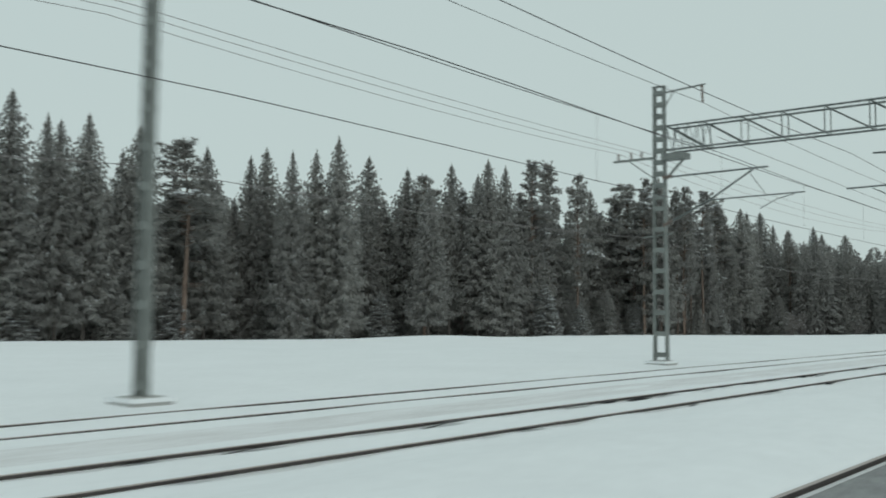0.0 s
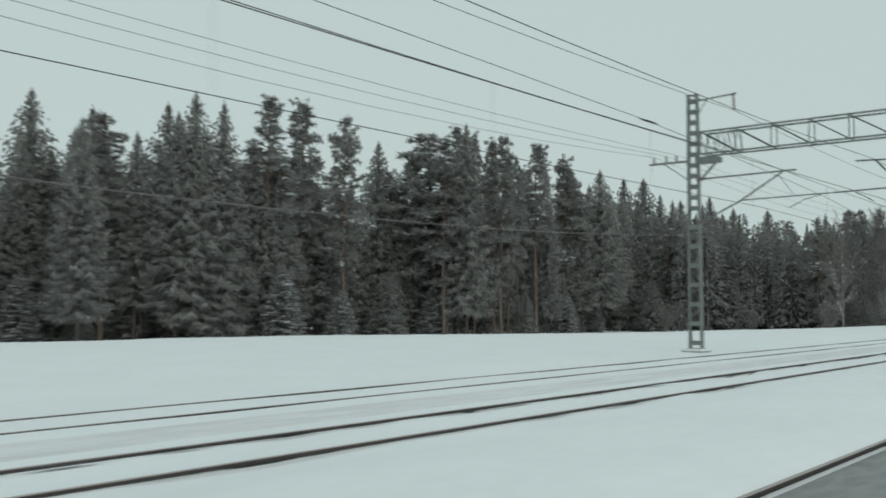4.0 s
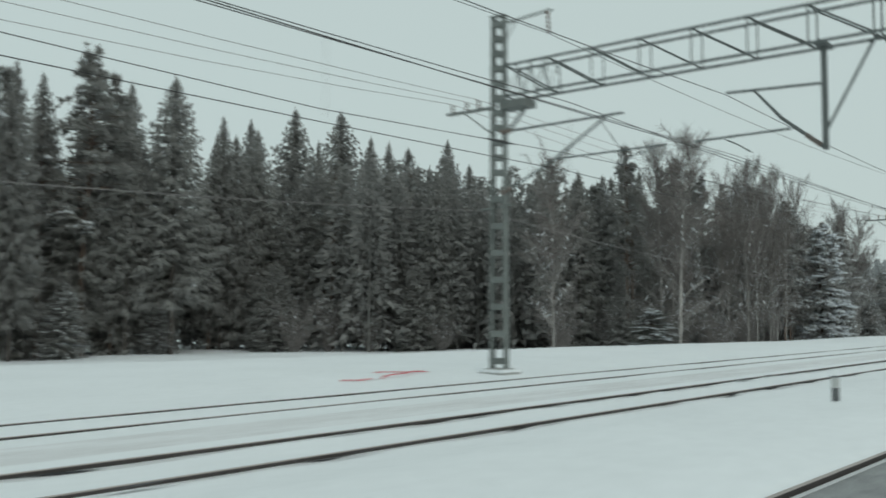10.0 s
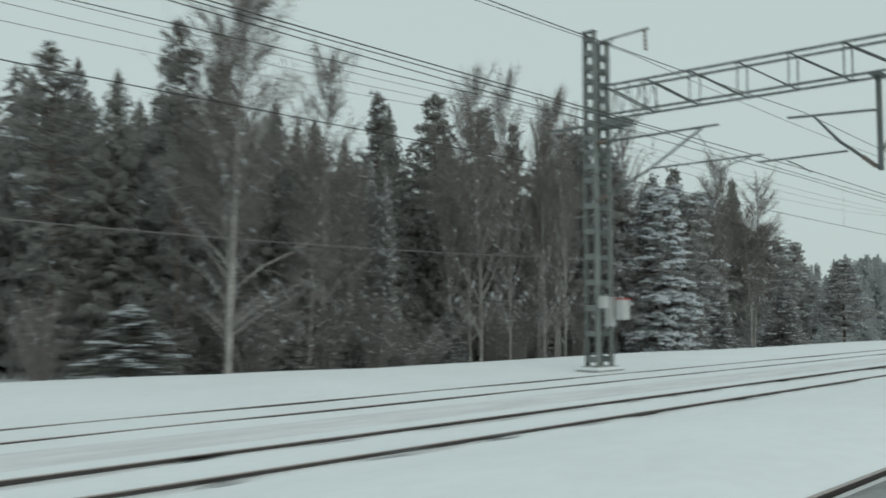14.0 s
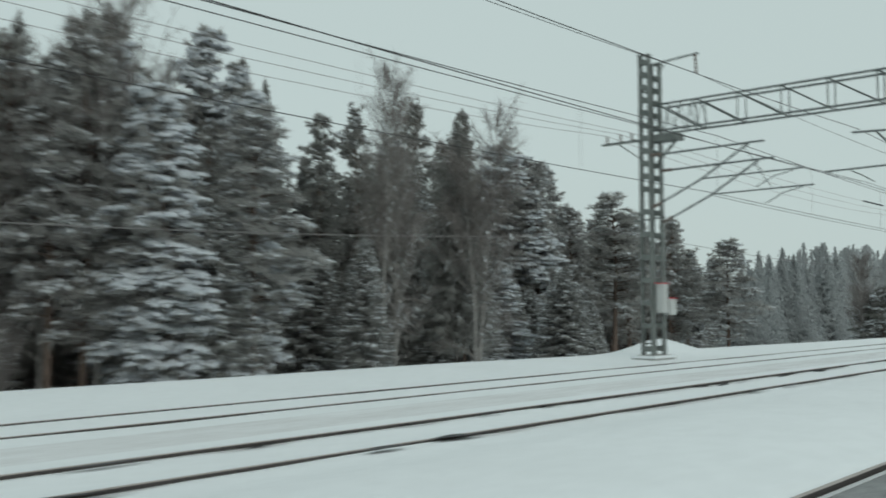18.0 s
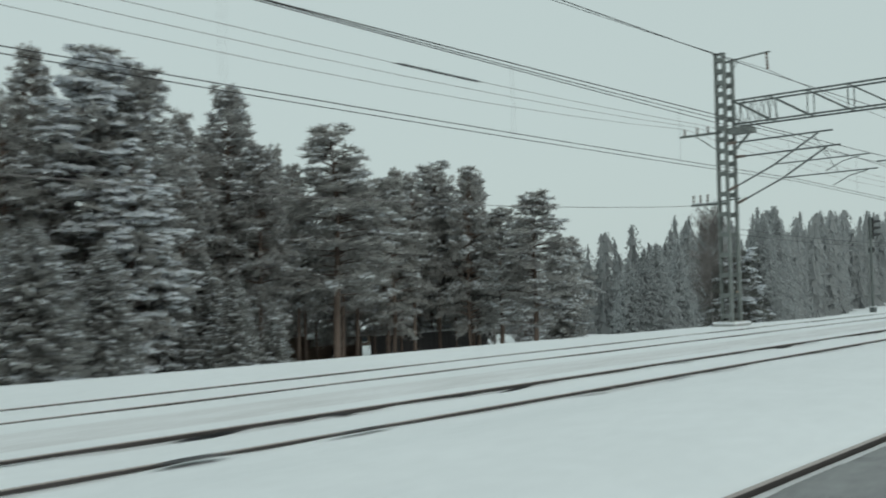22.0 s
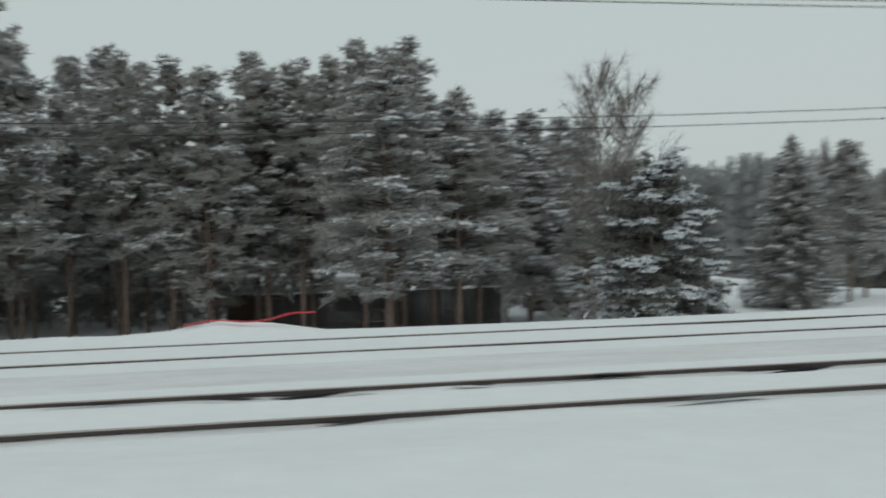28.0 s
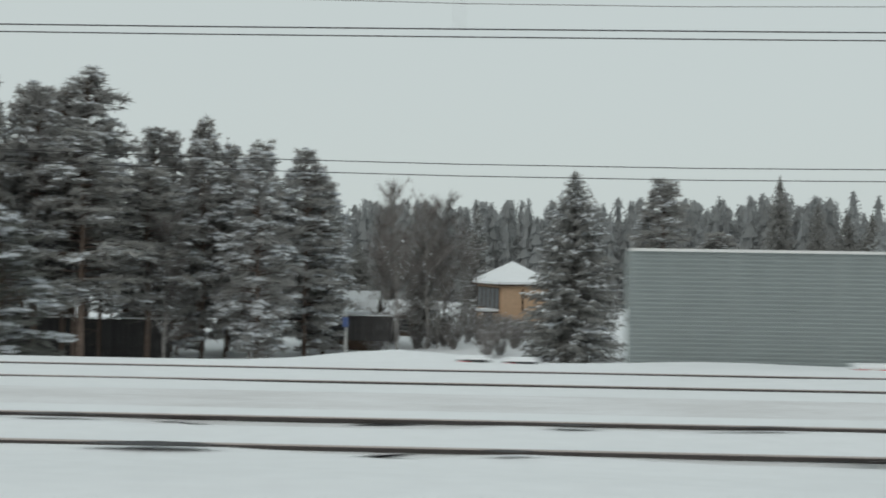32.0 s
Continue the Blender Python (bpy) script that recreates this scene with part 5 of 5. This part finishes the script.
FRONT = ((20, 74), (62, 74), (80, 72), (94, 63), (110, 62), (118, 57), (140, 57), (150, 52), (155, 34), (165, 34), (185, 36), (205, 38), (215, 38), (228, 44), (250, 52), (262, 57), (275, 60), (320, 70))
skyline = []
for wood in (TREES_A, TREES_B, TREES_C, TREES_D, TREES_E, TREES_F, TREES_G, TREES_H, TREES_I, TREES_J, TREES_K, TREES_L, TREES_M, TREES_N, TREES_O):
    for kind, x, y, top, half in wood:
        plant(kind, x, y, top, half=half)
        if top > 7:
            skyline.append((x, top))
skyline.sort()


def roof_of_wood(x):
    near = [h for a, h in skyline if abs(a - x) < 4]
    return sum(near) / len(near) if near else 12.0


# rows behind the front, lower than it; from 240 m on the wood is thinner
deep = []
stray = np.random.default_rng(77)
x = 34.0
while x < 287:
    front = lerp_table(FRONT, x)
    h = roof_of_wood(x)
    kinds = "sfsfpf" if x < 150 else ("sfpqfS" if x < 225 else "PQpQpQ")
    kind = kinds[int(rng.integers(6))]
    plant(kind, x + float(rng.uniform(-1, 1)), front + 2.5 + float(rng.uniform(-1.2, 1.2)), h * float(rng.uniform(0.62, 0.88)), 0.85, "depth of the wood")
    if x < 236:
        for row in (1, 2, 3):
            deep.append((x + float(rng.uniform(-1, 1)), front + 2.5 + row * 3.6 + float(rng.uniform(-1.2, 1.2)), h * float(rng.uniform(0.62, 0.85))))
        for back, tall in ((15.5, 3.0), (17.5, 3.6)):
            deep.append((x + float(stray.uniform(-1.1, 1.1)), front + back + float(stray.uniform(-1.8, 1.8)), tall + float(stray.uniform(-1.0, 2.0))))
    x += 2.2 if x < 236 else 3.0

# dense stems and low crowns behind the pines
x = 236.0
while x < 264:
    for row in range(4):
        deep.append((x + float(rng.uniform(-1, 1)), lerp_table(FRONT, x) + 10.0 + 4.0 * row + float(rng.uniform(-1.5, 1.5)), float(rng.uniform(2.0, 7.0))))
    x += 1.8

# the wood goes on behind, where its edge comes forward to the track
x = 149.0
while x < 202:
    for row in range(3):
        deep.append((x + float(rng.uniform(-1, 1)), 46.0 + 5 * row + float(rng.uniform(-1.5, 1.5)), float(rng.uniform(11.0, 14.0))))
    x += 2.4
# slim birches where the wood comes forward
for i in range(7):
    bx = 163.5 + 5.5 * i + float(rng.uniform(-1, 1))
    plant("b", bx, lerp_table(FRONT, bx) - float(rng.uniform(0.5, 3.0)), float(rng.uniform(8.0, 11.5)), 0.7, "birch thicket")

# leafless thicket with snow along its branches, in front of the birches
for i in range(18):
    bx = 144.0 + 2.6 * i + float(rng.uniform(-0.8, 0.8))
    by = lerp_table(FRONT, bx) - float(rng.uniform(0.5, 3.5))
    plant("u", bx, by, ground_z(bx, by) + float(rng.uniform(2.2, 4.2)), 1.0, "thicket at the edge")

# young growth and snowy bushes along the edge
x = 36.0
while x < 246:
    front = lerp_table(FRONT, x)
    tall = float(rng.uniform(2.0, 5.5))
    plant("S" if x > 185 or rng.random() < 0.3 else "f", x, front - float(rng.uniform(0.3, 2.2)), tall, 1.25, "young growth at the edge")
    x += float(rng.uniform(5.0, 10.0)) if x < 148 else float(rng.uniform(3.0, 6.0))

# bare bushes on the slope below the bank and round the yards
for i in range(38):
    bx, by = 291.0 + 13 * float(rng.random()), 68.0 + 22 * float(rng.random())
    plant("u", bx, by, ground_z(bx, by) + float(rng.uniform(1.3, 2.6)), 1.0, "bushes on the slope")
for i in range(12):
    bx = 296.5 + 0.95 * i + float(rng.uniform(-0.3, 0.3))
    plant("u", bx, 91.5 + float(rng.uniform(-1.5, 1.5)), -3.3 + float(rng.uniform(-0.7, 0.5)), 1.2, "bushes by the house")
# spruces with haze painted on, where the wood comes back to the line
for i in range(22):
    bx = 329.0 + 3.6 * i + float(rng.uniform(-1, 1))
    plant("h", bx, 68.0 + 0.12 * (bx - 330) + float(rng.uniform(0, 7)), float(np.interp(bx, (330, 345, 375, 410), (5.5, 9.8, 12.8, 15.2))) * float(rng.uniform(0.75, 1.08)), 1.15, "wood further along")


# ---------- deep and far wood ----------
def conifers(spots, key, count, reach_lo, reach_hi, size, round_share, dense=False):
    """Many plain conifers (x, y, top): needle blades round thin stems, on dense ragged tiers of boughs where seen from afar."""
    r = np.random.default_rng(key)
    tri = []
    for x, y, top in spots:
        z = ground_z(min(x, 469), min(y, 114))
        h = top - z
        u = r.random(count) ** 0.8
        blunt = r.random() < (round_share if x < 345 else 0.4)
        spread = r.uniform(reach_lo, reach_hi)

        def reach_at(v):
            return h * spread * (np.sqrt(np.maximum(0.02, 1 - (1.6 * v - 0.6) ** 2)) * 0.75 if blunt else (1 - v) ** 0.75) + 0.1
        reach = reach_at(u)
        an = r.uniform(0, 6.28, count)
        q = reach * np.sqrt(r.uniform(0.2 if dense else 0.01, 0.85, count))
        base = np.stack([x + np.cos(an) * q, y + np.sin(an) * q, z + h * (0.03 + 0.95 * u)], 1)
        way = unit(np.stack([np.cos(an), np.sin(an), r.uniform(-0.7, 0.5, count)], 1))
        ln = (0.10 * reach + 0.020 * h * r.uniform(0.5, 1.0, count)) if dense else 0.16 * reach + r.uniform(0.5, 1.0, count) * size
        tri.append(blades(base, way, ln, ln * (0.7 if dense else 0.5), 0.1, r))
        tri.append(np.array([[[x - 0.12, y, z - 0.3], [x + 0.12, y, z - 0.3], [x, y, z + h * 0.9]]]))
        if dense:
            for v in np.linspace(0.0, 0.9, 9):
                a = np.sort(r.uniform(0, 6.28, 11))
                q = reach_at(v) * r.uniform(0.3, 0.8, 11)
                ring = np.stack([x + np.cos(a) * q, y + np.sin(a) * q, z + h * (v + r.uniform(-0.03, 0.03, 11))], 1)
                peak = np.array([x, y, z + h * min(0.985, v + 0.16)])
                tri.append(np.stack([ring, np.roll(ring, -1, 0), np.broadcast_to(peak, (11, 3))], 1))
    return np.concatenate(tri)


solid("deep_wood", tri_mesh("deep_wood", conifers(deep, 3, 600, 0.14, 0.20, 0.50, 0.2), NEEDLE_S), NEEDLE_S, "dense dark conifers filling the depth of the wood", "wood", kind="stuff")


def far_wood():
    """Hundreds of conifers along the horizon as one mesh; heights fit the camera's view."""
    r = np.random.default_rng(5)
    line = ((205, 185, 11), (260, 172, 11.5), (300, 165, 11.5), (335, 150, 11.5), (352, 118, 11), (360, 90, 11.5), (376, 78, 13), (420, 84, 17.5), (520, 110, 23), (700, 150, 33), (1100, 230, 52))
    spots = []
    for i in range(len(line) - 1):
        a, b = np.array(line[i], float), np.array(line[i + 1], float)
        for _ in range(int(np.linalg.norm((b - a)[:2]) * (3.8 if a[0] < 345 else 1.7 if a[0] < 370 else 0.8 if a[0] < 500 else 0.6))):
            p = a + (b - a) * r.random()
            depth = r.random() ** 1.3 * 22
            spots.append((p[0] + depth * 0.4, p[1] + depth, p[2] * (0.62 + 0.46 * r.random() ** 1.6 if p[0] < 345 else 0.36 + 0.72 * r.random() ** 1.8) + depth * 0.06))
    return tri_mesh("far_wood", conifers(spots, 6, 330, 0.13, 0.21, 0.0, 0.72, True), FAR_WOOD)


solid("far_wood", far_wood(), FAR_WOOD, "snow-dusted conifer wood along the horizon, haze painted into its colour", "wood", kind="stuff")
